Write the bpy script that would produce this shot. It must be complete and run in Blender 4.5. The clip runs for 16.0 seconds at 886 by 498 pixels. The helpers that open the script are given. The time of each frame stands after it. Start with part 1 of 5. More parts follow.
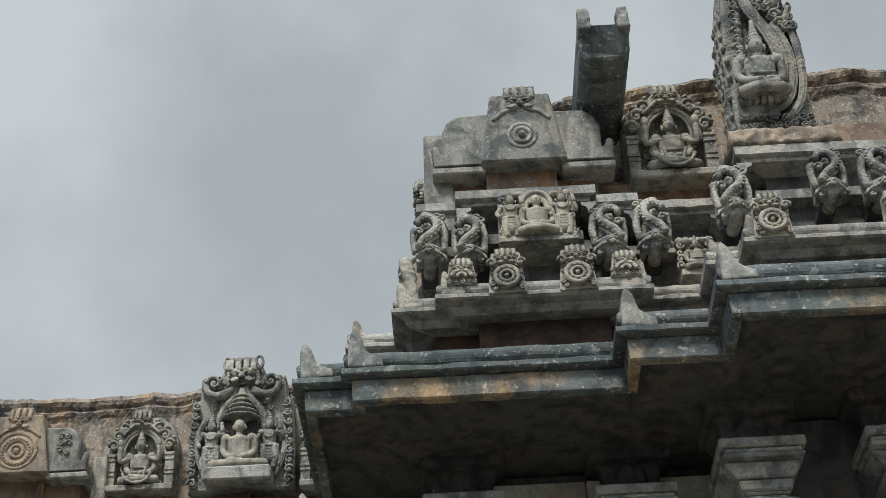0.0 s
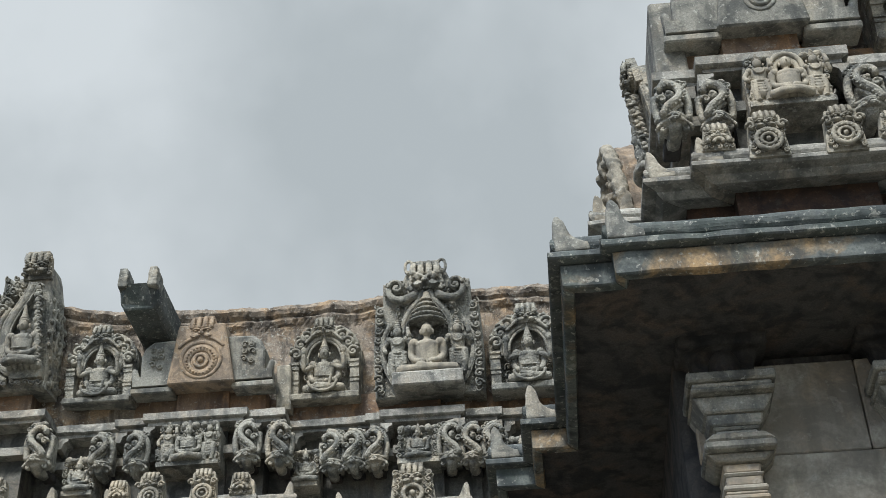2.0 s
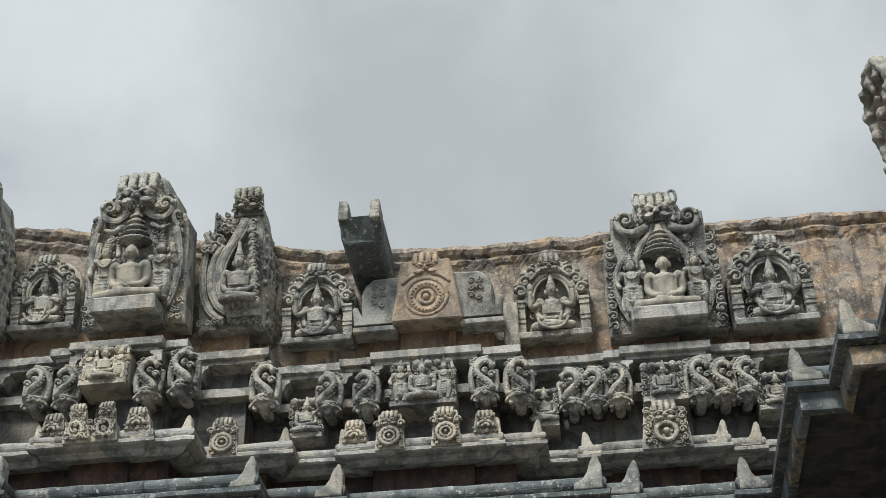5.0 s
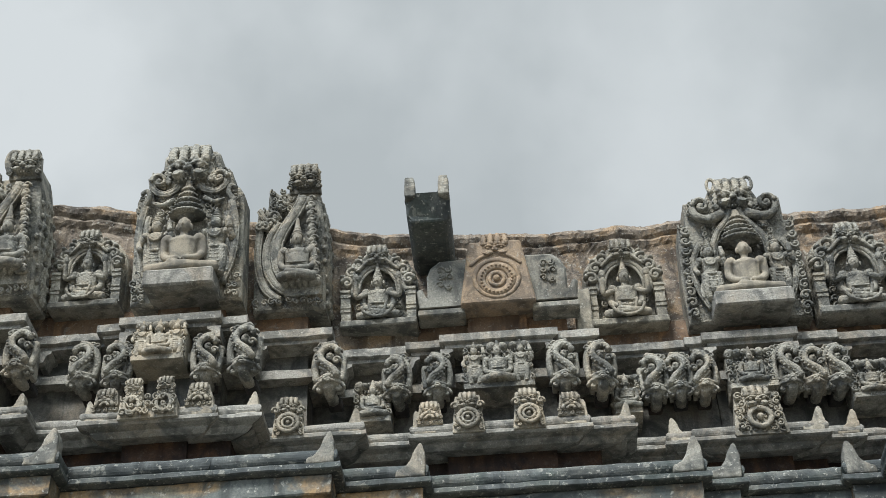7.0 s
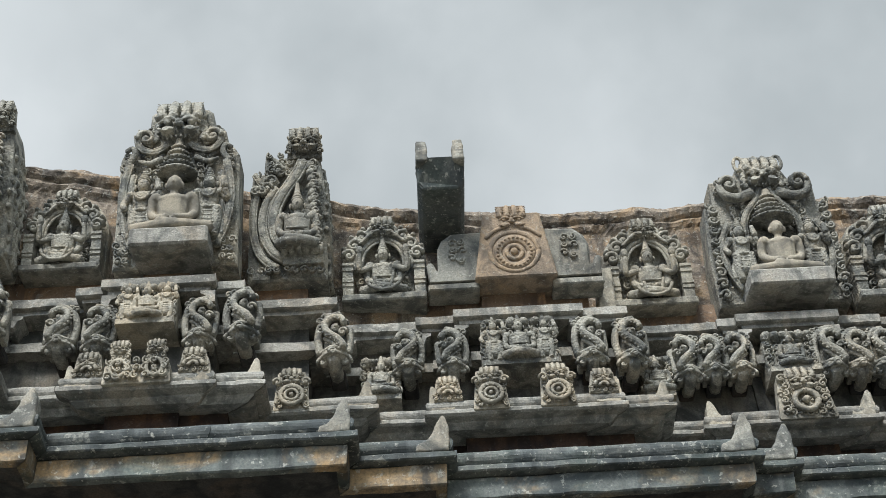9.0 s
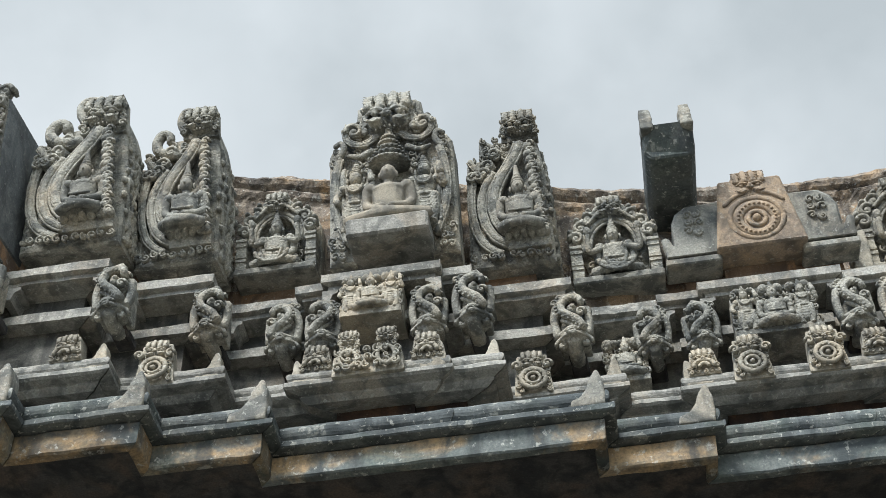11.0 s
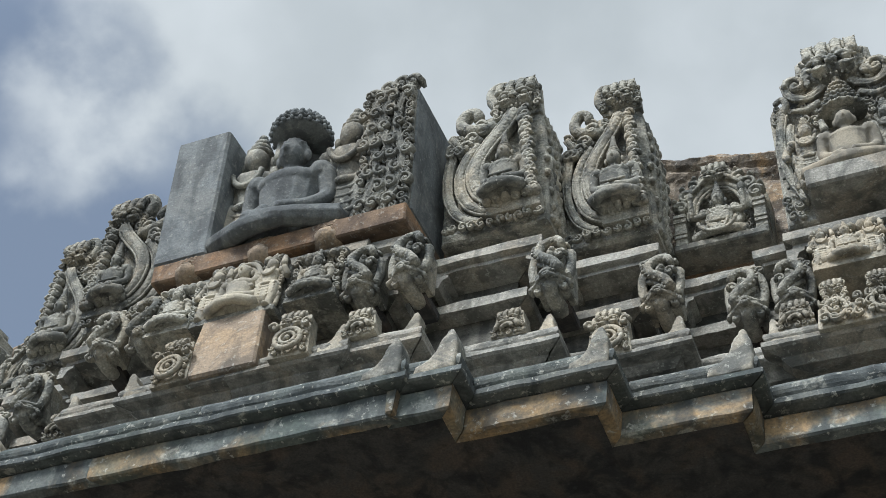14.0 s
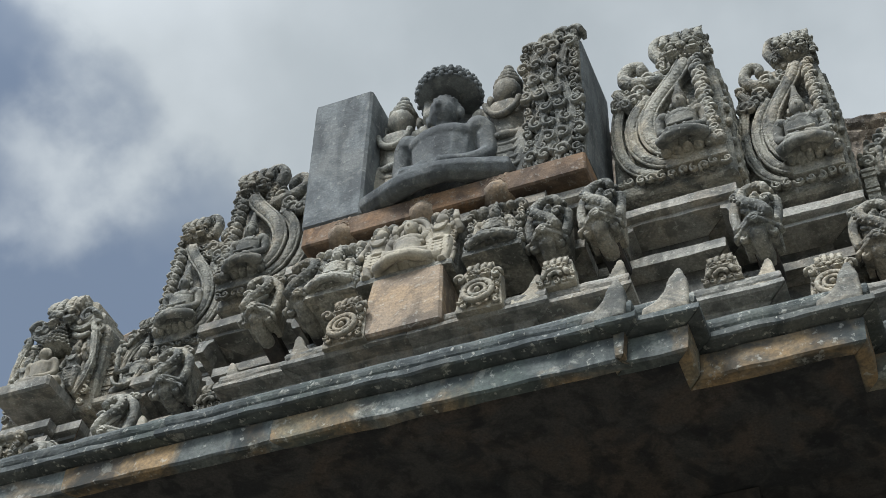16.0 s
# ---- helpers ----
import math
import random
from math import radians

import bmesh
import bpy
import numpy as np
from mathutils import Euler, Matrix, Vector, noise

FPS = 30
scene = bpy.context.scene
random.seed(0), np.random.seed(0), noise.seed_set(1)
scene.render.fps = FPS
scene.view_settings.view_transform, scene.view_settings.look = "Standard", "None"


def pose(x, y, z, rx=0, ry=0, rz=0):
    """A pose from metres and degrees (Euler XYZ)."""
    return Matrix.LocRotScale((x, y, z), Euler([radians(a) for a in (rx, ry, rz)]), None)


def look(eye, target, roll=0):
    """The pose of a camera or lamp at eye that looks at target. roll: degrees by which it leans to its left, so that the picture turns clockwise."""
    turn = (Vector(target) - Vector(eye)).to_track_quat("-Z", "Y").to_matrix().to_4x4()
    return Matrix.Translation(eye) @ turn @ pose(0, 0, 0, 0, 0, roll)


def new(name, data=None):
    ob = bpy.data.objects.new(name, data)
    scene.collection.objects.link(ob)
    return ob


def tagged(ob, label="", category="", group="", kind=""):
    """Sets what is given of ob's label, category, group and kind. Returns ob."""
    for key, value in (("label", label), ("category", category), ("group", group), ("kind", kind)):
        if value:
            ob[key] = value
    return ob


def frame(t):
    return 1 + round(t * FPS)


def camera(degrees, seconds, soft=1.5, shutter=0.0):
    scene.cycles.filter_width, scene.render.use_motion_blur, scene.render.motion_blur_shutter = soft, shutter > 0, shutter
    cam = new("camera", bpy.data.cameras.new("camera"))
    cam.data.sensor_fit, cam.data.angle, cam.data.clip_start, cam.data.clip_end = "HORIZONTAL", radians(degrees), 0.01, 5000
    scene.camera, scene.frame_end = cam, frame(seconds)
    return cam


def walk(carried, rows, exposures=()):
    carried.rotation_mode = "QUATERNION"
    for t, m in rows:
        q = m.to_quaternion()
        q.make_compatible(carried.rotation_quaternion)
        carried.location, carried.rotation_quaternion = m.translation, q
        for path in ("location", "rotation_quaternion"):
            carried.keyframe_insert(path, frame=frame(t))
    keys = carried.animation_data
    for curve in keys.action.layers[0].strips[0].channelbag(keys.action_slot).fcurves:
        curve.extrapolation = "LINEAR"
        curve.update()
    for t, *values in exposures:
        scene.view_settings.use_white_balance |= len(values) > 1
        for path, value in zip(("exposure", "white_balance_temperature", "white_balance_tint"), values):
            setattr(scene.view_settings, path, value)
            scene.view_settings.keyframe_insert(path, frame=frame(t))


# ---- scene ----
cam = camera(34.2, 16.0, 0.4)
PATH = [
    (0, (2.453, -3.709, 1.567), (2.665, -2.144, 2.794), -2.7),
    (0.5, (2.265, -3.615, 1.569), (2.455, -2.029, 2.773), -2.5),
    (1, (2.104, -3.431, 1.574), (2.27, -1.83, 2.761), -2.4),
    (1.5, (1.944, -3.259, 1.579), (2.085, -1.647, 2.754), -2.3),
    (1.7, (1.87, -3.172, 1.579), (1.998, -1.557, 2.751), -1.9),
    (2, (1.703, -3.108, 1.584), (1.818, -1.49, 2.753), -2.0),
    (2.5, (1.474, -2.986, 1.575), (1.571, -1.366, 2.744), -1.7),
    (3, (1.313, -2.805, 1.575), (1.394, -1.188, 2.749), -1.5),
    (3.5, (1.141, -2.629, 1.565), (1.214, -1.019, 2.75), -1.2),
    (4, (0.916, -2.542, 1.578), (0.98, -0.933, 2.764), -1.2),
    (4.5, (0.7, -2.469, 1.568), (0.758, -0.855, 2.748), -1.2),
    (5, (0.5, -2.382, 1.56), (0.557, -0.761, 2.73), -1.4),
    (5.2, (0.401, -2.338, 1.56), (0.46, -0.716, 2.728), -1.6),
    (7.3, (-0.379, -1.422, 1.363), (-0.199, 0.109, 2.638), -2.9),
    (7.5, (-0.41, -1.33, 1.368), (-0.209, 0.192, 2.65), -3.1),
    (8, (-0.524, -1.098, 1.37), (-0.267, 0.401, 2.668), -3.7),
    (8.2, (-0.593, -0.985, 1.393), (-0.317, 0.504, 2.699), -4.0),
    (10.3, (-0.87, -0.103, 1.394), (-0.724, 1.329, 2.782), -3.9),
    (10.5, (-0.908, -0.034, 1.404), (-0.791, 1.391, 2.803), -3.6),
    (11, (-0.991, 0.174, 1.399), (-0.973, 1.574, 2.828), -2.3),
    (11.5, (-1.03, 0.385, 1.424), (-1.125, 1.756, 2.877), -0.4),
    (12, (-1.175, 0.545, 1.424), (-1.371, 1.885, 2.897), 1.6),
    (12.5, (-1.299, 0.691, 1.436), (-1.585, 1.995, 2.925), 3.7),
    (13, (-1.339, 0.903, 1.451), (-1.697, 2.167, 2.959), 5.8),
    (13.5, (-1.401, 1.084, 1.47), (-1.806, 2.312, 2.995), 7.3),
    (14, (-1.574, 1.247, 1.467), (-2.013, 2.438, 3.012), 8.6),
    (14.5, (-1.773, 1.385, 1.48), (-2.231, 2.547, 3.043), 9.3),
    (15, (-1.957, 1.533, 1.517), (-2.424, 2.672, 3.093), 9.6),
    (15.5, (-2.173, 1.629, 1.53), (-2.63, 2.761, 3.114), 9.2),
    (16, (-2.462, 1.643, 1.52), (-2.882, 2.783, 3.109), 8.0),
]
walk(cam, [(t, look(e, g, r)) for t, e, g, r in PATH],
     [(0, -0.28, 6350, 10), (1.5, -0.12, 6350, 10), (3, -0.07, 6400, 10), (5, -0.03, 6450, 10), (8, -0.06, 6450, 10), (11, 0.17, 6300, 10), (13.5, 0.09, 6250, 10), (16, -0.12, 6250, 10)])

# ---- light ----
world = bpy.data.worlds.new("world")
scene.world = world
world.use_nodes = True


def build_sky():
    nt = world.node_tree
    n, l = nt.nodes, nt.links
    bg = n["Background"]
    sky = n.new("ShaderNodeTexSky")
    sky.sky_type, sky.sun_disc = "NISHITA", False
    sky.sun_elevation, sky.sun_rotation = radians(47), radians(207)
    tint = n.new("ShaderNodeMix")
    tint.data_type = "RGBA"
    tint.inputs[0].default_value = 0.10
    tint.inputs["A"].default_value = (2.95, 3.75, 5.05, 1)
    l.new(sky.outputs[0], tint.inputs["B"])
    co = n.new("ShaderNodeTexCoord")
    mp = n.new("ShaderNodeMapping")
    mp.inputs["Location"].default_value = (2.2, 0.35, 0.55)
    l.new(co.outputs["Generated"], mp.inputs[0])

    def cloud(scale, detail, lo, hi, shift):
        m = n.new("ShaderNodeMapping")
        m.inputs["Location"].default_value = shift
        l.new(mp.outputs[0], m.inputs[0])
        t = n.new("ShaderNodeTexNoise")
        t.inputs["Scale"].default_value = scale
        t.inputs["Detail"].default_value = detail
        t.inputs["Roughness"].default_value = 0.5
        l.new(m.outputs[0], t.inputs["Vector"])
        r = n.new("ShaderNodeMapRange")
        r.interpolation_type = "SMOOTHSTEP"
        r.inputs[1].default_value, r.inputs[2].default_value = lo, hi
        l.new(t.outputs[0], r.inputs[0])
        return r.outputs[0]

    shade = cloud(3.0, 5.0, 0.34, 0.66, (0.4, 0, 0.2))
    fine = cloud(9.0, 6.0, 0.36, 0.70, (4, 1, 2))
    sep = n.new("ShaderNodeSeparateXYZ")
    l.new(co.outputs["Generated"], sep.inputs[0])

    def sums(a, ka, c=None, kc=1.0, const=0.0):
        """ka * a + kc * c + const"""
        m = n.new("ShaderNodeMath")
        m.operation = "MULTIPLY_ADD"
        l.new(a, m.inputs[0])
        m.inputs[1].default_value, m.inputs[2].default_value = ka, const
        if c is None:
            return m.outputs[0]
        m2 = n.new("ShaderNodeMath")
        m2.operation = "MULTIPLY_ADD"
        l.new(c, m2.inputs[0])
        m2.inputs[1].default_value = kc
        l.new(m.outputs[0], m2.inputs[2])
        return m2.outputs[0]

    def step(v, lo, hi):
        r = n.new("ShaderNodeMapRange")
        r.interpolation_type = "SMOOTHSTEP"
        r.inputs[1].default_value, r.inputs[2].default_value = lo, hi
        l.new(v, r.inputs[0])
        return r.outputs[0]

    # the cloud is whiter towards the west (negative x) and breaks up there
    body = sums(shade, 0.62, fine, 0.22)
    west = step(sep.outputs[0], 0.16, -0.36)
    tone = sums(body, 1.0, west, 0.36)
    ramp = n.new("ShaderNodeValToRGB")
    ramp.color_ramp.elements[0].position, ramp.color_ramp.elements[0].color = 0.2, (6.1, 6.7, 6.95, 1)
    ramp.color_ramp.elements[1].position, ramp.color_ramp.elements[1].color = 1.1, (8.9, 9.5, 9.75, 1)
    l.new(tone, ramp.inputs[0])
    edge = sums(shade, -0.13, fine, -0.09)
    edge = sums(edge, 1.0, sep.outputs[0], -1.0)
    edge = sums(edge, 1.0, sep.outputs[2], -0.45, 0.45 * 0.72)
    hole = step(edge, 0.235, 0.36)
    mx = n.new("ShaderNodeMix")
    mx.data_type = "RGBA"
    l.new(hole, mx.inputs[0])
    l.new(ramp.outputs[0], mx.inputs["A"])
    l.new(tint.outputs["Result"], mx.inputs["B"])
    # thin cloud glows towards the hidden sun, in the south
    dot = n.new("ShaderNodeVectorMath")
    dot.operation = "DOT_PRODUCT"
    l.new(co.outputs["Generated"], dot.inputs[0])
    dot.inputs[1].default_value = (-0.31, -0.61, 0.73)
    glow = n.new("ShaderNodeMapRange")
    glow.interpolation_type = "SMOOTHSTEP"
    glow.inputs[1].default_value, glow.inputs[2].default_value = 0.45, 1.0
    glow.inputs[3].default_value, glow.inputs[4].default_value = 1.0, 3.0
    l.new(dot.outputs["Value"], glow.inputs[0])
    bright = n.new("ShaderNodeVectorMath")
    bright.operation = "SCALE"
    l.new(mx.outputs["Result"], bright.inputs[0])
    l.new(glow.outputs[0], bright.inputs["Scale"])
    l.new(bright.outputs[0], bg.inputs[0])
    bg.inputs[1].default_value = 0.078


build_sky()
sun = new("sun", bpy.data.lights.new("sun", "SUN"))
sun.data.energy, sun.data.angle, sun.data.color = 4.1, radians(14), (1.0, 0.96, 0.89)
sun.matrix_world = look((-6.0, -8.6, 19.0), (0, 3, 5))


# ---- materials ----
def material(name, base, dark, warm, warm_amount, pale_amount, scale=5.0, rough=0.9, bump=0.5, carve=0.0, green=0.0):
    """Weathered stone: a ground tone, dark staining, warm earthy patches and pale lichen, with grain and pitting."""
    m = bpy.data.materials.new(name)
    m.use_nodes = True
    nt = m.node_tree
    n, l = nt.nodes, nt.links
    b = n["Principled BSDF"]
    co = n.new("ShaderNodeNewGeometry")
    info = n.new("ShaderNodeObjectInfo")
    shift = n.new("ShaderNodeVectorMath")
    shift.operation = "MULTIPLY_ADD"
    shift.inputs[1].default_value = (3.1, 5.7, 2.3)
    l.new(info.outputs["Random"], shift.inputs[0])
    l.new(co.outputs["Position"], shift.inputs[2])

    def tex(sc, detail, lo, hi, offset=0.0):
        t = n.new("ShaderNodeTexNoise")
        t.inputs["Scale"].default_value = sc
        t.inputs["Detail"].default_value = detail
        t.inputs["Roughness"].default_value = 0.62
        t.inputs["Distortion"].default_value = offset
        l.new(shift.outputs[0], t.inputs["Vector"])
        r = n.new("ShaderNodeMapRange")
        r.inputs[1].default_value, r.inputs[2].default_value = lo, hi
        l.new(t.outputs[0], r.inputs[0])
        return t.outputs[0], r.outputs[0]

    def mix(fac, a, c, amount=1.0):
        x = n.new("ShaderNodeMix")
        x.data_type = "RGBA"
        f = n.new("ShaderNodeMath")
        f.operation = "MULTIPLY"
        f.inputs[1].default_value = amount
        l.new(fac, f.inputs[0])
        l.new(f.outputs[0], x.inputs[0])
        if isinstance(a, tuple):
            x.inputs["A"].default_value = (*a, 1)
        else:
            l.new(a, x.inputs["A"])
        x.inputs["B"].default_value = (*c, 1)
        return x.outputs["Result"]

    col = mix(tex(scale * 0.55, 5, 0.48, 0.6, 0.8)[1], base, warm, warm_amount)
    col = mix(tex(scale * 1.2, 7, 0.46, 0.60, 0.8)[1], col, dark, 0.8)
    down = n.new("ShaderNodeVectorMath")
    down.operation = "MULTIPLY"
    down.inputs[1].default_value = (1.0, 1.0, 0.14)
    l.new(shift.outputs[0], down.inputs[0])
    drip = n.new("ShaderNodeTexNoise")
    drip.inputs["Scale"].default_value = scale * 2.6
    drip.inputs["Detail"].default_value = 5
    l.new(down.outputs[0], drip.inputs["Vector"])
    run = n.new("ShaderNodeMapRange")
    run.inputs[1].default_value, run.inputs[2].default_value = 0.52, 0.64
    l.new(drip.outputs[0], run.inputs[0])
    col = mix(run.outputs[0], col, tuple(c * 0.7 for c in dark), 0.6)
    if green:
        col = mix(tex(scale * 0.8, 5, 0.5, 0.66, 0.4)[1], col, (0.13, 0.17, 0.15), green)
    col = mix(tex(scale * 3.2, 6, 0.60, 0.66, 0.3)[1], col, (0.50, 0.51, 0.46), pale_amount * 0.8)
    col = mix(tex(scale * 9, 4, 0.60, 0.66, 0.2)[1], col, (0.60, 0.61, 0.56), pale_amount)
    grain, gr = tex(scale * 22, 4, 0.38, 0.68)
    col = mix(gr, col, dark, 0.5)
    tone = n.new("ShaderNodeMapRange")
    tone.inputs[3].default_value, tone.inputs[4].default_value = 0.82, 1.18
    l.new(info.outputs["Random"], tone.inputs[0])
    vary = n.new("ShaderNodeHueSaturation")
    l.new(tone.outputs[0], vary.inputs["Value"])
    l.new(col, vary.inputs["Color"])
    l.new(vary.outputs[0], b.inputs["Base Color"])
    b.inputs["Roughness"].default_value = rough
    b.inputs["Specular IOR Level"].default_value = 0.25
    pit, _ = tex(scale * 9, 6, 0, 1)
    bm1 = n.new("ShaderNodeBump")
    bm1.inputs["Strength"].default_value = bump
    bm1.inputs["Distance"].default_value = 0.012
    l.new(pit, bm1.inputs["Height"])
    last = bm1
    if carve:
        v = n.new("ShaderNodeTexVoronoi")
        v.feature = "SMOOTH_F1"
        v.inputs["Scale"].default_value = 75
        v.inputs["Smoothness"].default_value = 0.35
        l.new(shift.outputs[0], v.inputs["Vector"])
        bm2 = n.new("ShaderNodeBump")
        bm2.inputs["Strength"].default_value = carve
        bm2.inputs["Distance"].default_value = 0.006
        bm2.invert = True
        l.new(v.outputs["Distance"], bm2.inputs["Height"])
        l.new(bm1.outputs[0], bm2.inputs["Normal"])
        last = bm2
    l.new(last.outputs[0], b.inputs["Normal"])
    return m


STONE = material("grey_soapstone", (0.33, 0.33, 0.295), (0.085, 0.093, 0.093), (0.39, 0.33, 0.245), 0.45, 0.5)
CARVED = material("carved_soapstone", (0.385, 0.378, 0.33), (0.085, 0.094, 0.094), (0.45, 0.38, 0.275), 0.5, 0.5, carve=0.75, bump=0.7)
PALE = material("pale_soapstone", (0.42, 0.39, 0.32), (0.14, 0.14, 0.125), (0.46, 0.38, 0.27), 0.5, 0.5, carve=0.25)
TAN = material("tan_sandstone", (0.34, 0.27, 0.20), (0.12, 0.105, 0.09), (0.40, 0.29, 0.18), 0.6, 0.3, carve=0.25)
BLUE = material("blue_grey_slate", (0.185, 0.205, 0.213), (0.09, 0.10, 0.108), (0.24, 0.23, 0.20), 0.25, 0.2)
EAVE = material("eave_stone", (0.17, 0.19, 0.185), (0.045, 0.055, 0.06), (0.47, 0.31, 0.145), 0.75, 0.5, scale=3.5, green=0.5)
SLATE = material("dark_mossy_slate", (0.135, 0.152, 0.155), (0.048, 0.058, 0.063), (0.20, 0.195, 0.16), 0.35, 0.6, scale=4.5, green=0.35)
LEDGE = material("ledge_stone", (0.36, 0.355, 0.325), (0.11, 0.117, 0.113), (0.42, 0.345, 0.25), 0.45, 0.5, bump=0.7)
STATUE = material("smooth_worn_stone", (0.44, 0.405, 0.325), (0.19, 0.185, 0.165), (0.42, 0.345, 0.25), 0.4, 0.15, bump=0.3)
# Rust-brown plaster with the lower cornice's shadow mixed into its base.
RUST_SHADE = material("shaded_red_earth_plaster", (0.08, 0.05, 0.036), (0.028, 0.024, 0.024), (0.16, 0.085, 0.045), 0.5, 0.05)
ORANGE = material("orange_mortar", (0.28, 0.20, 0.14), (0.11, 0.085, 0.07), (0.42, 0.24, 0.12), 0.7, 0.3)
COPING = material("peeling_lime_plaster", (0.28, 0.24, 0.195), (0.05, 0.046, 0.043), (0.44, 0.285, 0.14), 0.5, 0.55, scale=6, bump=1.0)
# Sooty stone, its base darkened and cooled to stand in for the eave's shade.
SOOT_SHADE = material("sooty_shaded_stone", (0.078, 0.075, 0.073), (0.027, 0.03, 0.034), (0.13, 0.095, 0.07), 0.5, 0.03)
# Grey stone on a darker base than STONE, for the wall behind the brackets.
RECESS = material("dark_recess_stone", (0.19, 0.19, 0.175), (0.055, 0.06, 0.06), (0.22, 0.18, 0.13), 0.4, 0.1)
WALL = material("pale_wall_stone", (0.42, 0.40, 0.345), (0.18, 0.17, 0.15), (0.42, 0.31, 0.19), 0.6, 0.2, scale=2.5)
EARTH = material("trodden_earth", (0.22, 0.20, 0.165), (0.13, 0.12, 0.10), (0.17, 0.17, 0.11), 0.5, 0.1, scale=1.2)

# ---- building frame: u along the wall, v into it ----
BASE = pose(0, 0, 0, 0, 0, -8)


LEAN = 8.0  # the steles of the top row lean out over the ledge


def at(u, v, z, turn=0.0, lean=0.0):
    return BASE @ pose(u, v, z, 0, 0, turn) @ pose(0, 0, 0, lean)


def link(name, mesh, mat, parent=None, m=None, label=""):
    ob = new(name, mesh)
    if mat and not mesh.materials:
        mesh.materials.append(mat)
    if parent is not None:
        ob.parent = parent
    if m is not None:
        ob.matrix_basis = m
    if label:
        tagged(ob, label)
    return ob


def holder(name, m, label, category, group=""):
    ob = new(name)
    ob.empty_display_size = 0.1
    ob.matrix_basis = m
    return tagged(ob, label, category, group)


def solid(name, verts, faces, smooth=False):
    me = bpy.data.meshes.new(name)
    me.from_pydata([tuple(v) for v in verts], [], [tuple(f) for f in faces])
    if smooth:
        me.polygons.foreach_set("use_smooth", [True] * len(me.polygons))
    me.update()
    return me


def bevelled(name, bm, width=0.006, seg=1):
    if width:
        bmesh.ops.bevel(bm, geom=[e for e in bm.edges if e.calc_length() > width * 3], offset=width, segments=seg, affect="EDGES", clamp_overlap=True)
    bmesh.ops.recalc_face_normals(bm, faces=bm.faces)
    me = bpy.data.meshes.new(name)
    bm.to_mesh(me)
    bm.free()
    return me


def block(name, x0, x1, y0, y1, z0, z1, bevel=0.008, taper=0.0):
    """A dressed stone block; taper narrows its top."""
    bm = bmesh.new()
    bmesh.ops.create_cube(bm, size=1)
    for v in bm.verts:
        k = 1 - taper if v.co.z > 0 else 1
        v.co = ((x0 + x1) / 2 + v.co.x * (x1 - x0) * k, (y0 + y1) / 2 + v.co.y * (y1 - y0), z0 if v.co.z < 0 else z1)
    return bevelled(name, bm, bevel)


# ---- worn carved stone out of many rounded lumps ----
def unit_ball(k):
    bm = bmesh.new()
    bmesh.ops.create_icosphere(bm, subdivisions=k, radius=1)
    v = np.array([x.co[:] for x in bm.verts])
    f = [tuple(x.index for x in q.verts) for q in bm.faces]
    bm.free()
    return v, f


BALLS = [unit_ball(1), unit_ball(2), unit_ball(3)]


def chamfered():
    bm = bmesh.new()
    bmesh.ops.create_cube(bm, size=2)
    bmesh.ops.bevel(bm, geom=bm.edges[:], offset=0.06, segments=1, affect="EDGES")
    v = np.array([x.co[:] for x in bm.verts])
    f = [tuple(x.index for x in q.verts) for q in bm.faces]
    bm.free()
    return v, f


SOFT_V, SOFT_F = chamfered()


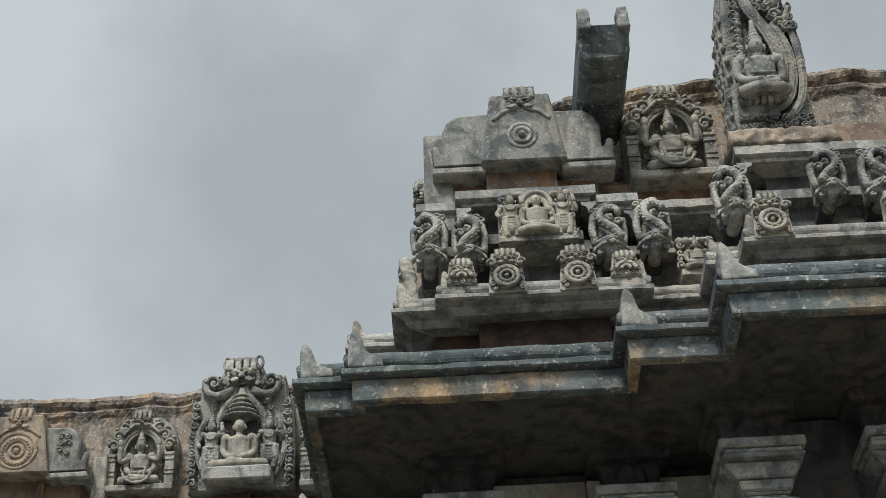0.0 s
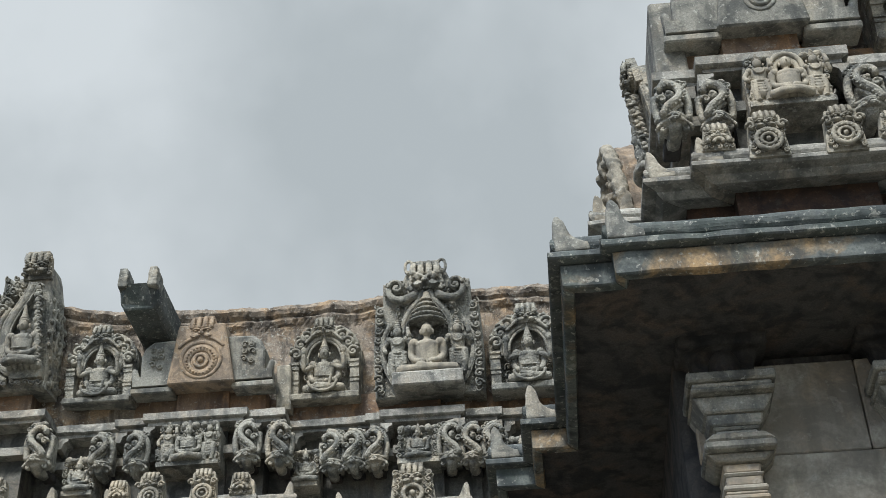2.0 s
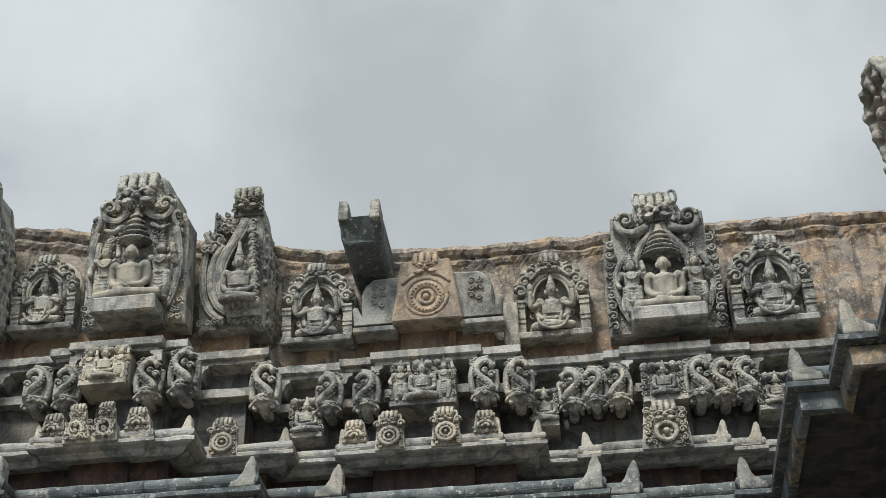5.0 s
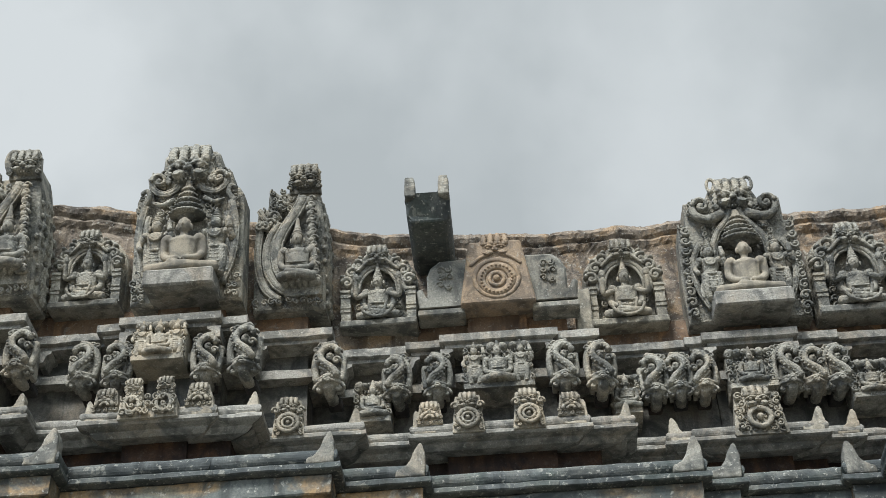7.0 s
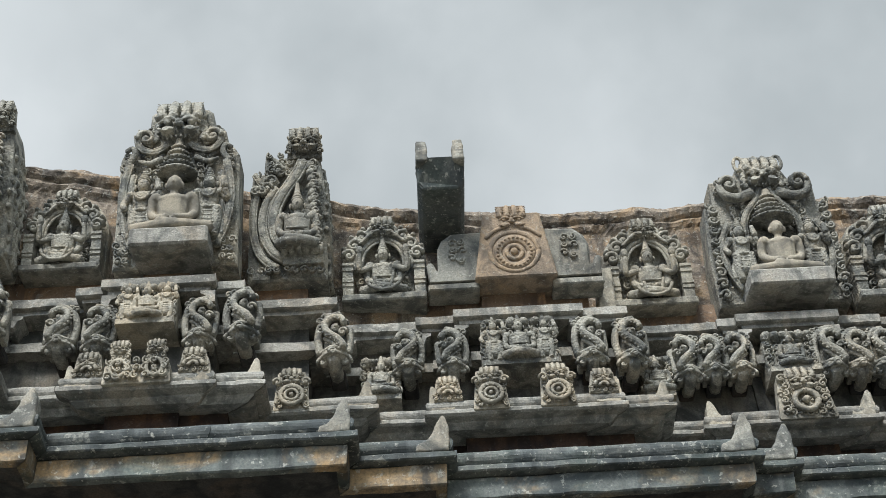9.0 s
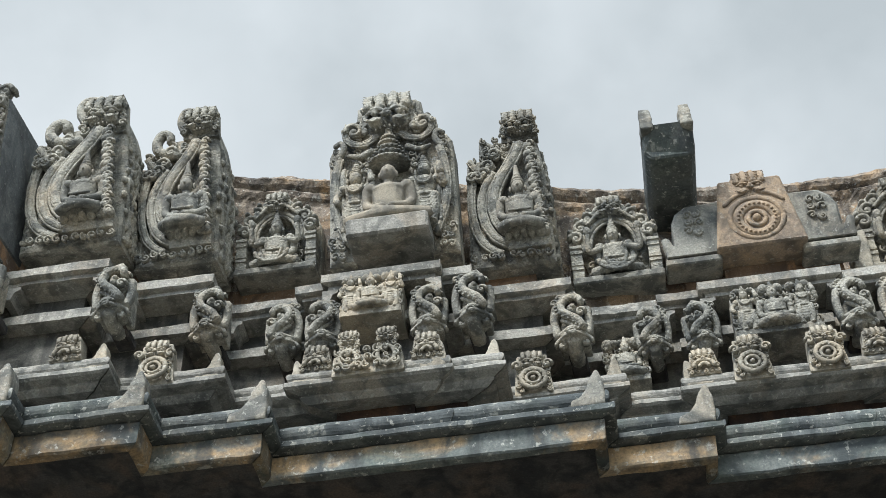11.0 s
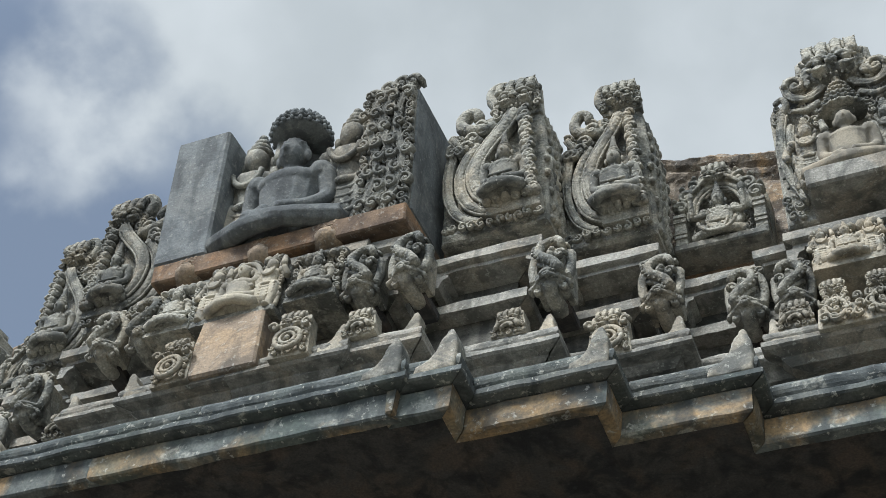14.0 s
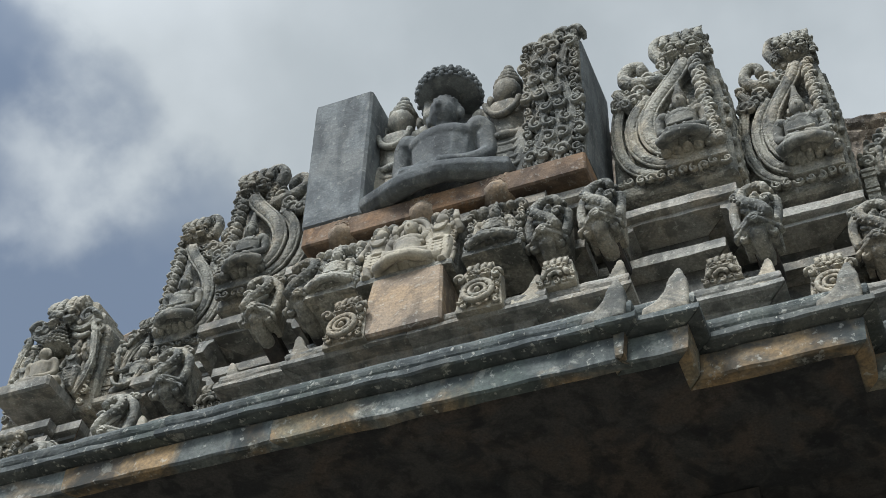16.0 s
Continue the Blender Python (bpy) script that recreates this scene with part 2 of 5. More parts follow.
class Lumps:
    """Cut stone put together out of rounded pieces."""

    def __init__(self):
        self.v, self.f, self.n, self.flat = [], [], 0, []

    def put(self, v, f, smooth=True):
        self.v.append(np.asarray(v, float))
        self.f += [tuple(int(i) + self.n for i in q) for q in f]
        self.flat += [smooth] * len(f)
        self.n += len(v)

    def ball(self, c, r, tilt=0.0):
        r = (r, r, r) if isinstance(r, (int, float)) else r
        bv, bf = BALLS[0 if max(r) < 0.016 else 1 if max(r) < 0.11 else 2]
        v = bv * np.array(r)
        self.put(v + np.array(c), bf)

    def cube(self, x0, x1, y0, y1, z0, z1, taper=0.0, lean=0.0):
        v = SOFT_V.copy()
        up = (v[:, 2] + 1) / 2
        v[:, 0] *= 1 - taper * up
        v = v * np.array([(x1 - x0) / 2, (y1 - y0) / 2, (z1 - z0) / 2]) + np.array([(x0 + x1) / 2, (y0 + y1) / 2, (z0 + z1) / 2])
        v[:, 0] += lean * up
        self.put(v, SOFT_F, False)

    def tube(self, pts, r0, r1=None, flat=1.0, sides=7):
        """A swept round bar with rounded ends; radius from r0 to r1."""
        r1 = r0 if r1 is None else r1
        p = np.array(pts, float)
        d = np.r_[0, np.cumsum(np.linalg.norm(np.diff(p, axis=0), axis=1))]
        k = int(min(40, max(3, d[-1] / max(0.012, 0.7 * max(r0, r1)) + 2)))
        if len(p) > 2:
            k = max(k, min(2 * len(p), 26))
        t = np.linspace(0, d[-1], k)
        q = np.stack([np.interp(t, d, p[:, i]) for i in range(3)], 1)
        for _ in range(2 if len(p) > 2 else 0):
            q[1:-1] = 0.5 * q[1:-1] + 0.25 * (q[:-2] + q[2:])
        dirs = np.gradient(q, axis=0)
        dirs /= np.linalg.norm(dirs, axis=1)[:, None] + 1e-9
        a = np.linspace(0, 2 * math.pi, sides, endpoint=False)
        rings = []
        for c, w, s0 in zip(q, dirs, np.linspace(0, 1, k)):
            up = np.array((0, 1.0, 0)) if abs(w[1]) < 0.9 else np.array((1.0, 0, 0))
            e1 = np.cross(w, up)
            e1 /= np.linalg.norm(e1)
            e2 = np.cross(e1, w)
            r = r0 + (r1 - r0) * s0
            rings.append(c + r * (np.cos(a)[:, None] * e1 + flat * np.sin(a)[:, None] * e2))
        v = np.concatenate(rings + [q[:1] - dirs[:1] * r0 * 0.7, q[-1:] + dirs[-1:] * r1 * 0.7])
        m, f = sides, []
        for i in range(k - 1):
            f += [(i * m + j, i * m + (j + 1) % m, (i + 1) * m + (j + 1) % m, (i + 1) * m + j) for j in range(m)]
        f += [(k * m, (j + 1) % m, j) for j in range(m)] + [(k * m + 1, (k - 1) * m + j, (k - 1) * m + (j + 1) % m) for j in range(m)]
        self.put(v, f)

    def arc(self, cx, y, cz, rx, rz, a0, a1, r, r1=None, flat=1.0):
        a = np.radians(np.linspace(a0, a1, 22))
        self.tube([(cx + rx * math.cos(t), y, cz + rz * math.sin(t)) for t in a], r, r1, flat)

    def curl(self, cx, y, cz, r, turns, thick, hand=1, start=0):
        a = np.linspace(0, turns * 2 * math.pi, 15)
        self.tube([(cx + hand * r * (1 - 0.8 * t / a[-1]) * math.cos(t + start), y, cz + r * (1 - 0.8 * t / a[-1]) * math.sin(t + start)) for t in a], thick * 1.1, thick * 0.75, 2.3, 6)
        self.ball((cx, y - thick * 0.8, cz), thick * 1.15)

    def plate(self, outline, y0, y1, edge=0.012):
        """A slab cut to an outline of (x, z), anticlockwise from the front, with an eased front edge."""
        n = len(outline)
        cx, cz = sum(q[0] for q in outline) / n, sum(q[1] for q in outline) / n
        inner = [(x - edge * np.sign(x - cx), z - edge * np.sign(z - cz)) for x, z in outline]
        v = [(x, y0, z) for x, z in inner] + [(x, y0 + edge, z) for x, z in outline] + [(x, y1, z) for x, z in outline]
        f = [tuple(range(n)), tuple(range(3 * n - 1, 2 * n - 1, -1))]
        for k in (0, n):
            f += [(k + i, k + n + i, k + n + (i + 1) % n, k + (i + 1) % n) for i in range(n)]
        self.put(v, f, False)

    def ribbon(self, pts, width, y, thick=0.03, rim=0.006):
        """A flat carved band with a raised rim on both edges, along (x, z) points."""
        p = np.array(pts, float)
        d = np.r_[0, np.cumsum(np.linalg.norm(np.diff(p, axis=0), axis=1))]
        t = np.linspace(0, d[-1], 20)
        q = np.stack([np.interp(t, d, p[:, i]) for i in range(2)], 1)
        for _ in range(4):
            q[1:-1] = 0.5 * q[1:-1] + 0.25 * (q[:-2] + q[2:])
        g = np.gradient(q, axis=0)
        g /= np.linalg.norm(g, axis=1)[:, None] + 1e-9
        side = np.stack([-g[:, 1], g[:, 0]], 1) * width / 2
        self.tube([(x, y, z) for x, z in q], width / 2, None, thick / (width / 2), 8)
        for k in (-1, 1):
            self.tube([(x, y - thick * 0.55, z) for x, z in q + k * side * 0.85], rim, None, 1.0, 5)

    def mesh(self, name, voxel=None, smooth=1, wear=0.0, seed=0):
        """voxel: fuse the pieces into one smooth body."""
        raw = solid(name, np.concatenate(self.v), self.f)
        if not voxel:
            raw.polygons.foreach_set("use_smooth", self.flat)
            co = np.concatenate(self.v)
            if wear:
                o = Vector((seed * 3.7, seed * 1.3, 0))
                w = np.array([noise.noise_vector((Vector(c) * 30) + o)[:] for c in co])
                raw.vertices.foreach_set("co", (co + w * wear).ravel())
            raw.update()
            return raw
        ob = bpy.data.objects.new("raw", raw)
        scene.collection.objects.link(ob)
        re = ob.modifiers.new("r", "REMESH")
        re.mode, re.voxel_size = "VOXEL", voxel
        if smooth:
            sm = ob.modifiers.new("s", "SMOOTH")
            sm.iterations, sm.factor = smooth, 0.5
        me = bpy.data.meshes.new_from_object(ob.evaluated_get(bpy.context.evaluated_depsgraph_get()))
        bpy.data.objects.remove(ob)
        bpy.data.meshes.remove(raw)
        me.name = name
        if wear:
            k = len(me.vertices)
            co, no = np.empty(k * 3), np.empty(k * 3)
            me.vertices.foreach_get("co", co)
            me.vertex_normals.foreach_get("vector", no)
            co, no = co.reshape(-1, 3), no.reshape(-1, 3)
            o = Vector((seed * 3.7, seed * 1.3, 0))
            w = np.array([noise.noise((Vector(c) * 28) + o) for c in co])
            me.vertices.foreach_set("co", (co + no * (w * wear)[:, None]).ravel())
        me.polygons.foreach_set("use_smooth", [True] * len(me.polygons))
        me.update()
        return me


def seated(b, x, y, z, s, crown=0.0, wide=1.0):
    """A cross-legged figure of height s."""
    for k in (-1, 1):
        b.tube([(x + k * 0.12 * s, y + 0.02 * s, z + 0.11 * s), (x + k * 0.40 * s * wide, y - 0.05 * s, z + 0.10 * s)], 0.12 * s, 0.095 * s, 1.0, 9)
        b.tube([(x + k * 0.43 * s * wide, y - 0.07 * s, z + 0.085 * s), (x + k * 0.14 * s, y - 0.20 * s, z + 0.07 * s), (x - k * 0.16 * s, y - 0.20 * s, z + (0.10 + 0.03 * k) * s)], 0.085 * s, 0.055 * s, 1.0, 9)
        b.tube([(x + k * 0.25 * s, y, z + 0.60 * s), (x + k * 0.285 * s, y + 0.03 * s, z + 0.38 * s), (x + k * 0.2 * s, y - 0.08 * s, z + 0.24 * s), (x + k * 0.04 * s, y - 0.17 * s, z + 0.2 * s)], 0.068 * s, 0.045 * s, 1.0, 9)
        b.ball((x + k * 0.22 * s, y, z + 0.60 * s), 0.085 * s)
        b.ball((x + k * 0.105 * s, y, z + 0.80 * s), (0.022 * s, 0.03 * s, 0.055 * s))
    b.tube([(x, y, z + 0.12 * s), (x, y, z + 0.34 * s), (x, y + 0.01 * s, z + 0.56 * s)], 0.165 * s, 0.215 * s, 0.65, 12)
    b.ball((x, y - 0.01 * s, z + 0.55 * s), (0.22 * s, 0.125 * s, 0.1 * s))
    b.tube([(x, y, z + 0.6 * s), (x, y, z + 0.72 * s)], 0.06 * s)
    b.ball((x, y - 0.02 * s, z + 0.81 * s), (0.092 * s, 0.10 * s, 0.125 * s))
    b.ball((x, y - 0.115 * s, z + 0.80 * s), (0.018 * s, 0.022 * s, 0.035 * s))
    if crown:
        for k in range(4):
            b.ball((x, y, z + (0.90 + crown * k / 4) * s), (0.10 * s * (1 - 0.2 * k), 0.10 * s * (1 - 0.2 * k), 0.05 * s))
        b.tube([(x, y, z + 0.9 * s), (x, y, z + (0.98 + crown) * s)], 0.075 * s, 0.025 * s)
        b.arc(x, y - 0.1 * s, z + 0.62 * s, 0.13 * s, 0.14 * s, 190, 350, 0.018 * s)
        b.tube([(x - 0.15 * s, y - 0.13 * s, z + 0.33 * s), (x + 0.15 * s, y - 0.13 * s, z + 0.33 * s)], 0.02 * s)
    else:
        b.ball((x, y + 0.01 * s, z + 0.86 * s), (0.1 * s, 0.1 * s, 0.09 * s))
        b.ball((x, y + 0.01 * s, z + 0.945 * s), (0.045 * s, 0.045 * s, 0.03 * s))


def standing(b, x, y, z, s):
    """A crowned attendant of height s with a bent knee, girdle and raised fly-whisk."""
    for k in (-1, 1):
        b.tube([(x + k * 0.07 * s, y, z), (x + k * 0.10 * s, y - 0.03 * s, z + 0.22 * s), (x + k * 0.075 * s, y, z + 0.42 * s)], 0.045 * s, 0.085 * s, 1.0, 8)
        b.ball((x + k * 0.075 * s, y - 0.06 * s, z + 0.015 * s), (0.05 * s, 0.07 * s, 0.025 * s))
        b.tube([(x + k * 0.14 * s, y, z + 0.66 * s), (x + k * 0.235 * s, y, z + 0.53 * s), (x + k * 0.19 * s, y - 0.07 * s, z + (0.66 if k > 0 else 0.42) * s)], 0.048 * s, 0.036 * s, 1.0, 8)
        b.ball((x + k * 0.14 * s, y - 0.005 * s, z + 0.655 * s), 0.06 * s)
        b.ball((x + k * 0.095 * s, y, z + 0.775 * s), (0.02 * s, 0.03 * s, 0.045 * s))
        b.tube([(x + k * 0.12 * s, y - 0.01 * s, z + 0.36 * s), (x + k * 0.17 * s, y, z + 0.2 * s), (x + k * 0.15 * s, y, z + 0.06 * s)], 0.022 * s, 0.03 * s)
    b.tube([(x + 0.19 * s, y - 0.08 * s, z + 0.68 * s), (x + 0.17 * s, y - 0.06 * s, z + 0.84 * s)], 0.045 * s, 0.03 * s)
    b.tube([(x, y + 0.01 * s, z + 0.16 * s), (x, y + 0.01 * s, z + 0.42 * s)], 0.12 * s, 0.115 * s, 0.8, 10)
    for k in range(4):
        b.arc(x, y - 0.07 * s, z + 0.24 * s + k * 0.055 * s, 0.125 * s, 0.06 * s, 180, 360, 0.015 * s)
    b.tube([(x - 0.12 * s, y - 0.04 * s, z + 0.42 * s), (x, y - 0.09 * s, z + 0.40 * s), (x + 0.12 * s, y - 0.04 * s, z + 0.42 * s)], 0.024 * s)
    b.tube([(x, y, z + 0.38 * s), (x, y, z + 0.5 * s), (x, y, z + 0.65 * s)], 0.095 * s, 0.135 * s, 0.75, 10)
    b.arc(x, y - 0.10 * s, z + 0.66 * s, 0.09 * s, 0.12 * s, 190, 350, 0.018 * s)
    b.ball((x, y - 0.02 * s, z + 0.785 * s), (0.074 * s, 0.08 * s, 0.095 * s))
    for k in range(4):
        b.ball((x, y, z + (0.86 + 0.045 * k) * s), (0.082 * s * (1 - 0.22 * k), 0.082 * s * (1 - 0.22 * k), 0.03 * s))


def lion_face(b, x, y, z, s, ears=False):
    """The mask that crowns most of the carvings, s wide and high: a crest of fat rolls over small eyes, jowls and a drooping jaw."""
    b.cube(x - 0.38 * s, x + 0.38 * s, y + 0.0 * s, y + 0.26 * s, z + 0.40 * s, z + 0.95 * s, 0.08)
    b.cube(x - 0.44 * s, x + 0.44 * s, y + 0.05 * s, y + 0.26 * s, z + 0.02 * s, z + 0.8 * s, 0.1)
    b.ball((x, y + 0.06 * s, z + 0.34 * s), (0.36 * s, 0.17 * s, 0.22 * s))
    for k in (-1, 1):
        for q, top in ((0.10, 0.95), (0.29, 0.89)):
            b.tube([(x + k * q * s, y - 0.14 * s, z + 0.52 * s), (x + k * q * 1.04 * s, y - 0.12 * s, z + 0.72 * s), (x + k * q * 0.95 * s, y - 0.02 * s, z + (top - 0.06) * s)], 0.088 * s, 0.07 * s, 1.0, 8)
            b.ball((x + k * q * s, y - 0.15 * s, z + 0.53 * s), (0.095 * s, 0.075 * s, 0.06 * s))
            for m in range(4):
                b.arc(x + k * q * s, y - 0.19 * s + 0.035 * m * s, z + (0.64 + 0.075 * m) * s, 0.082 * s, 0.025 * s, 180, 360, 0.013 * s)
        b.ball((x + k * 0.185 * s, y - 0.145 * s, z + 0.41 * s), (0.07 * s, 0.06 * s, 0.05 * s))
        b.tube([(x + k * 0.05 * s, y - 0.19 * s, z + 0.43 * s), (x + k * 0.18 * s, y - 0.20 * s, z + 0.485 * s), (x + k * 0.33 * s, y - 0.13 * s, z + 0.42 * s)], 0.035 * s, 0.028 * s)
        b.ball((x + k * 0.17 * s, y - 0.13 * s, z + 0.235 * s), (0.13 * s, 0.10 * s, 0.10 * s))
        for m in range(3):
            b.arc(x + k * 0.21 * s, y - 0.25 * s + 0.02 * m * s, z + (0.23 + 0.02 * m) * s, (0.07 + 0.035 * m) * s, (0.05 + 0.025 * m) * s, 180, 360, 0.012 * s)
        b.ball((x + k * 0.05 * s, y - 0.24 * s, z + 0.31 * s), 0.045 * s)
        for m in range(4):
            b.curl(x + k * (0.39 - 0.015 * m) * s, y - 0.03 * s + 0.02 * m * s, z + (0.16 + 0.17 * m) * s, 0.08 * s, 1.3, 0.026 * s, k * (-1) ** m, m)
        if ears:
            b.arc(x + k * 0.41 * s, y + 0.05 * s, z + 0.80 * s, 0.10 * s, 0.19 * s, 0, 360, 0.042 * s)
    b.ball((x, y - 0.2 * s, z + 0.36 * s), (0.06 * s, 0.08 * s, 0.09 * s))
    for k in range(6):
        b.ball((x + (k - 2.5) * 0.075 * s, y - 0.16 * s + 0.01 * s * (k - 2.5) ** 2, z + 0.12 * s), (0.025 * s, 0.025 * s, 0.04 * s))


def foliage(b, rnd, x0, x1, y, z0, z1, size):
    """Small scrolls filling a field."""
    nx, nz = max(1, int((x1 - x0) / (size * 1.9))), max(1, int((z1 - z0) / (size * 1.9)))
    for i in range(nx):
        for j in range(nz):
            x = x0 + (i + 0.5 + rnd.uniform(-0.15, 0.15)) * (x1 - x0) / nx
            z = z0 + (j + 0.5 + rnd.uniform(-0.15, 0.15)) * (z1 - z0) / nz
            b.curl(x, y, z, size * rnd.uniform(0.85, 1.15), 1.2, size * 0.27, rnd.choice((-1, 1)), rnd.uniform(0, 6))


# ---- plan ----
# steps of the plan: from u, to u, front v
MIDDLE = -4.36


def mirrored(segs, reach):
    out = [(2 * MIDDLE - b, 2 * MIDDLE - a, v) for a, b, v in reversed(segs) if a > MIDDLE and b < reach]
    return out


EAVE_R = [(-3.60, -3.47, 4.11), (-3.47, -3.27, 4.14), (-3.27, -2.75, 4.27), (-2.75, -2.29, 4.44), (-2.29, -0.92, 4.60), (-0.92, -0.48, 4.80), (-0.48, 0.95, 4.93),
          (0.95, 1.15, 5.03), (1.15, 1.64, 5.12), (1.64, 1.84, 5.07), (1.84, 2.04, 3.92), (2.04, 2.22, 3.52), (2.22, 2.44, 2.10), (2.44, 3.65, 2.03), (3.65, 4.05, 1.81), (4.05, 7.2, 1.51)]
EAVE_S = [(-8.4, -6.9, 4.30), (-6.9, -3.60, 4.12)] + EAVE_R
KROW_R = [(-3.83, -3.53, 4.30), (-3.53, -3.03, 4.45), (-3.03, -2.56, 4.60), (-2.56, -2.33, 4.77), (-2.33, -1.58, 4.71), (-1.58, -1.35, 4.74), (-1.35, -0.83, 4.98),
          (-0.83, -0.61, 5.12), (-0.61, 0.39, 5.06), (0.39, 0.63, 5.09), (0.63, 0.79, 5.34), (0.79, 0.93, 5.31), (0.93, 1.70, 5.29), (1.70, 1.90, 5.35), (1.90, 2.42, 5.41),
          (2.42, 2.66, 2.45), (2.66, 2.87, 2.17), (2.87, 3.89, 2.08), (3.89, 4.11, 2.17), (4.11, 4.26, 1.92), (4.26, 7.2, 1.76)]
KROW_S = mirrored(KROW_R, -0.8) + [(-4.89, -3.83, 4.27)] + KROW_R
LEDGE_R = [(-3.88, -3.67, 4.36), (-3.67, -3.16, 4.53), (-3.16, -2.71, 4.72), (-2.71, -2.35, 4.95), (-2.35, -2.21, 4.88), (-2.21, -1.63, 4.82), (-1.63, -1.49, 4.88), (-1.49, -1.03, 5.05),
           (-1.03, -0.63, 5.29), (-0.63, -0.43, 5.26), (-0.43, 0.26, 5.205), (0.26, 0.50, 5.25), (0.50, 1.00, 5.43), (1.00, 1.10, 5.41), (1.10, 1.66, 5.37), (1.66, 1.90, 5.43), (1.90, 2.79, 5.46),
           (2.79, 2.99, 2.32), (2.99, 3.70, 2.24), (3.70, 3.92, 2.32), (3.92, 4.37, 2.39), (4.37, 7.2, 2.0)]
LEDGE_S = mirrored(LEDGE_R, -0.6) + [(-4.84, -3.88, 4.33)] + LEDGE_R


def corner_path(segs):
    pts = []
    for a, b, v in segs:
        pts += [(a, v), (b, v)]
    return pts


def offset_path(pts, d):
    """The path moved outward, towards smaller v on the fronts."""
    out = []
    for i, p in enumerate(pts):
        nx = ny = 0.0
        for a, b in ((i - 1, i), (i, i + 1)):
            if 0 <= a and b < len(pts):
                du, dv = pts[b][0] - pts[a][0], pts[b][1] - pts[a][1]
                if abs(du) > abs(dv):
                    ny = -1.0
                elif abs(dv) > 1e-6:
                    nx = 1.0 if dv > 0 else -1.0
        out.append((p[0] + d * nx, p[1] + d * ny))
    return out


def moulding_piece(name, pts, i, profile, gap=0.0015, cut=None):
    """One stone of a moulding, between corners i and i + 1 of the path; cut: the stretch of it from 0 to 1."""
    lines = [offset_path(pts[max(0, i - 1):i + 3], d) for d, _ in profile]
    k = 1 if i > 0 else 0
    ends = []
    for (d, z), ln in zip(profile, lines):
        a, b = Vector((*ln[k], z)), Vector((*ln[k + 1], z))
        if cut:
            a, b = a.lerp(b, cut[0]), a.lerp(b, cut[1])
        w = (b - a)
        g = w.normalized() * gap if w.length > 4 * gap else w * 0.0
        ends.append((a + g, b - g))
    n = len(profile)
    k = max(1, int((ends[0][1] - ends[0][0]).length / 0.07))
    verts = []
    for m in range(k + 1):
        for a, b in ends:
            p = a.lerp(b, m / k)
            wear = noise.noise_vector(p * 9) * 0.004 + noise.noise_vector(p * 31) * 0.004
            verts.append(p + Vector((0, wear.y, wear.z)) if m not in (0, k) else p + wear * 0.6)
    faces = [(m * n + j, m * n + (j + 1) % n, (m + 1) * n + (j + 1) % n, (m + 1) * n + j) for m in range(k) for j in range(n)]
    faces += [tuple(range(n - 1, -1, -1)), tuple(range(k * n, k * n + n))]
    bm = bmesh.new()
    vs = [bm.verts.new(v) for v in verts]
    for f in faces:
        bm.faces.new([vs[j] for j in f])
    bmesh.ops.recalc_face_normals(bm, faces=bm.faces)
    me = bpy.data.meshes.new(name)
    bm.to_mesh(me)
    bm.free()
    return me


def moulding(name, piece, segs, profile, mat, label, longest=0.75, jitter=0.004):
    """A run of dressed stones round the steps of the plan."""
    rnd = random.Random(len(name) * 7 + len(segs))
    top = tagged(holder(name, BASE, label, "cornice"), kind="structure")
    pts = corner_path(segs)
    for i in range(len(pts) - 1):
        ln = math.dist(pts[i], pts[i + 1])
        if ln < 0.004:
            continue
        parts = max(1, round(ln / longest))
        marks = [0] + sorted(min(0.95, max(0.05, (j + rnd.uniform(-0.15, 0.15)) / parts)) for j in range(1, parts)) + [1]
        for a, b in zip(marks, marks[1:]):
            me = moulding_piece(piece, pts, i, profile, 0.0012, (a, b))
            link(piece, me, mat, top, pose(0, rnd.uniform(-jitter, jitter), rnd.uniform(-jitter, jitter) * 0.7))
    return top


def roll_profile(z, r, back, lip, fascia, set_back):
    """Bolster over a thin lip over a flat fascia. z: underside of the bolster."""
    arc = [(-0.008 - r + r * math.cos(t), z + r + r * math.sin(t)) for t in np.linspace(math.pi * 0.6, -math.pi * 0.36, 9)] + [(-0.05, z + 0.004)]
    return [(-back, z + 1.6 * r)] + arc + [(-0.004, z - 0.002), (0, z - 0.008), (0, z - lip), (-0.012, z - lip - 0.008), (-set_back, z - lip - 0.012), (-set_back, z - lip - 0.012 - fascia),
                                           (-set_back - 0.03, z - lip - fascia - 0.03), (-set_back - 0.09, z - lip - fascia - 0.018), (-back, z - lip - fascia + 0.02)]


def horn_mesh(name, s, thick):
    """The upturned leaf at the corner of a bolster."""
    side = [(-0.80, 0.0), (-0.78, 0.20), (-0.52, 0.28), (-0.33, 0.48), (-0.22, 0.78), (-0.08, 0.98), (0.03, 0.98), (0.11, 0.7), (0.14, 0.35), (0.12, 0.0)]
    b = Lumps()
    v = [(x * s * 0.85, y * thick, z * s) for y in (-0.5, 0.5) for x, z in side]
    n = len(side)
    f = [tuple(range(n - 1, -1, -1)), tuple(range(n, 2 * n))] + [(i, (i + 1) % n, n + (i + 1) % n, n + i) for i in range(n)]
    b.put(np.array(v), f)
    return b.mesh(name, 0.008, 2, 0.004, 3)


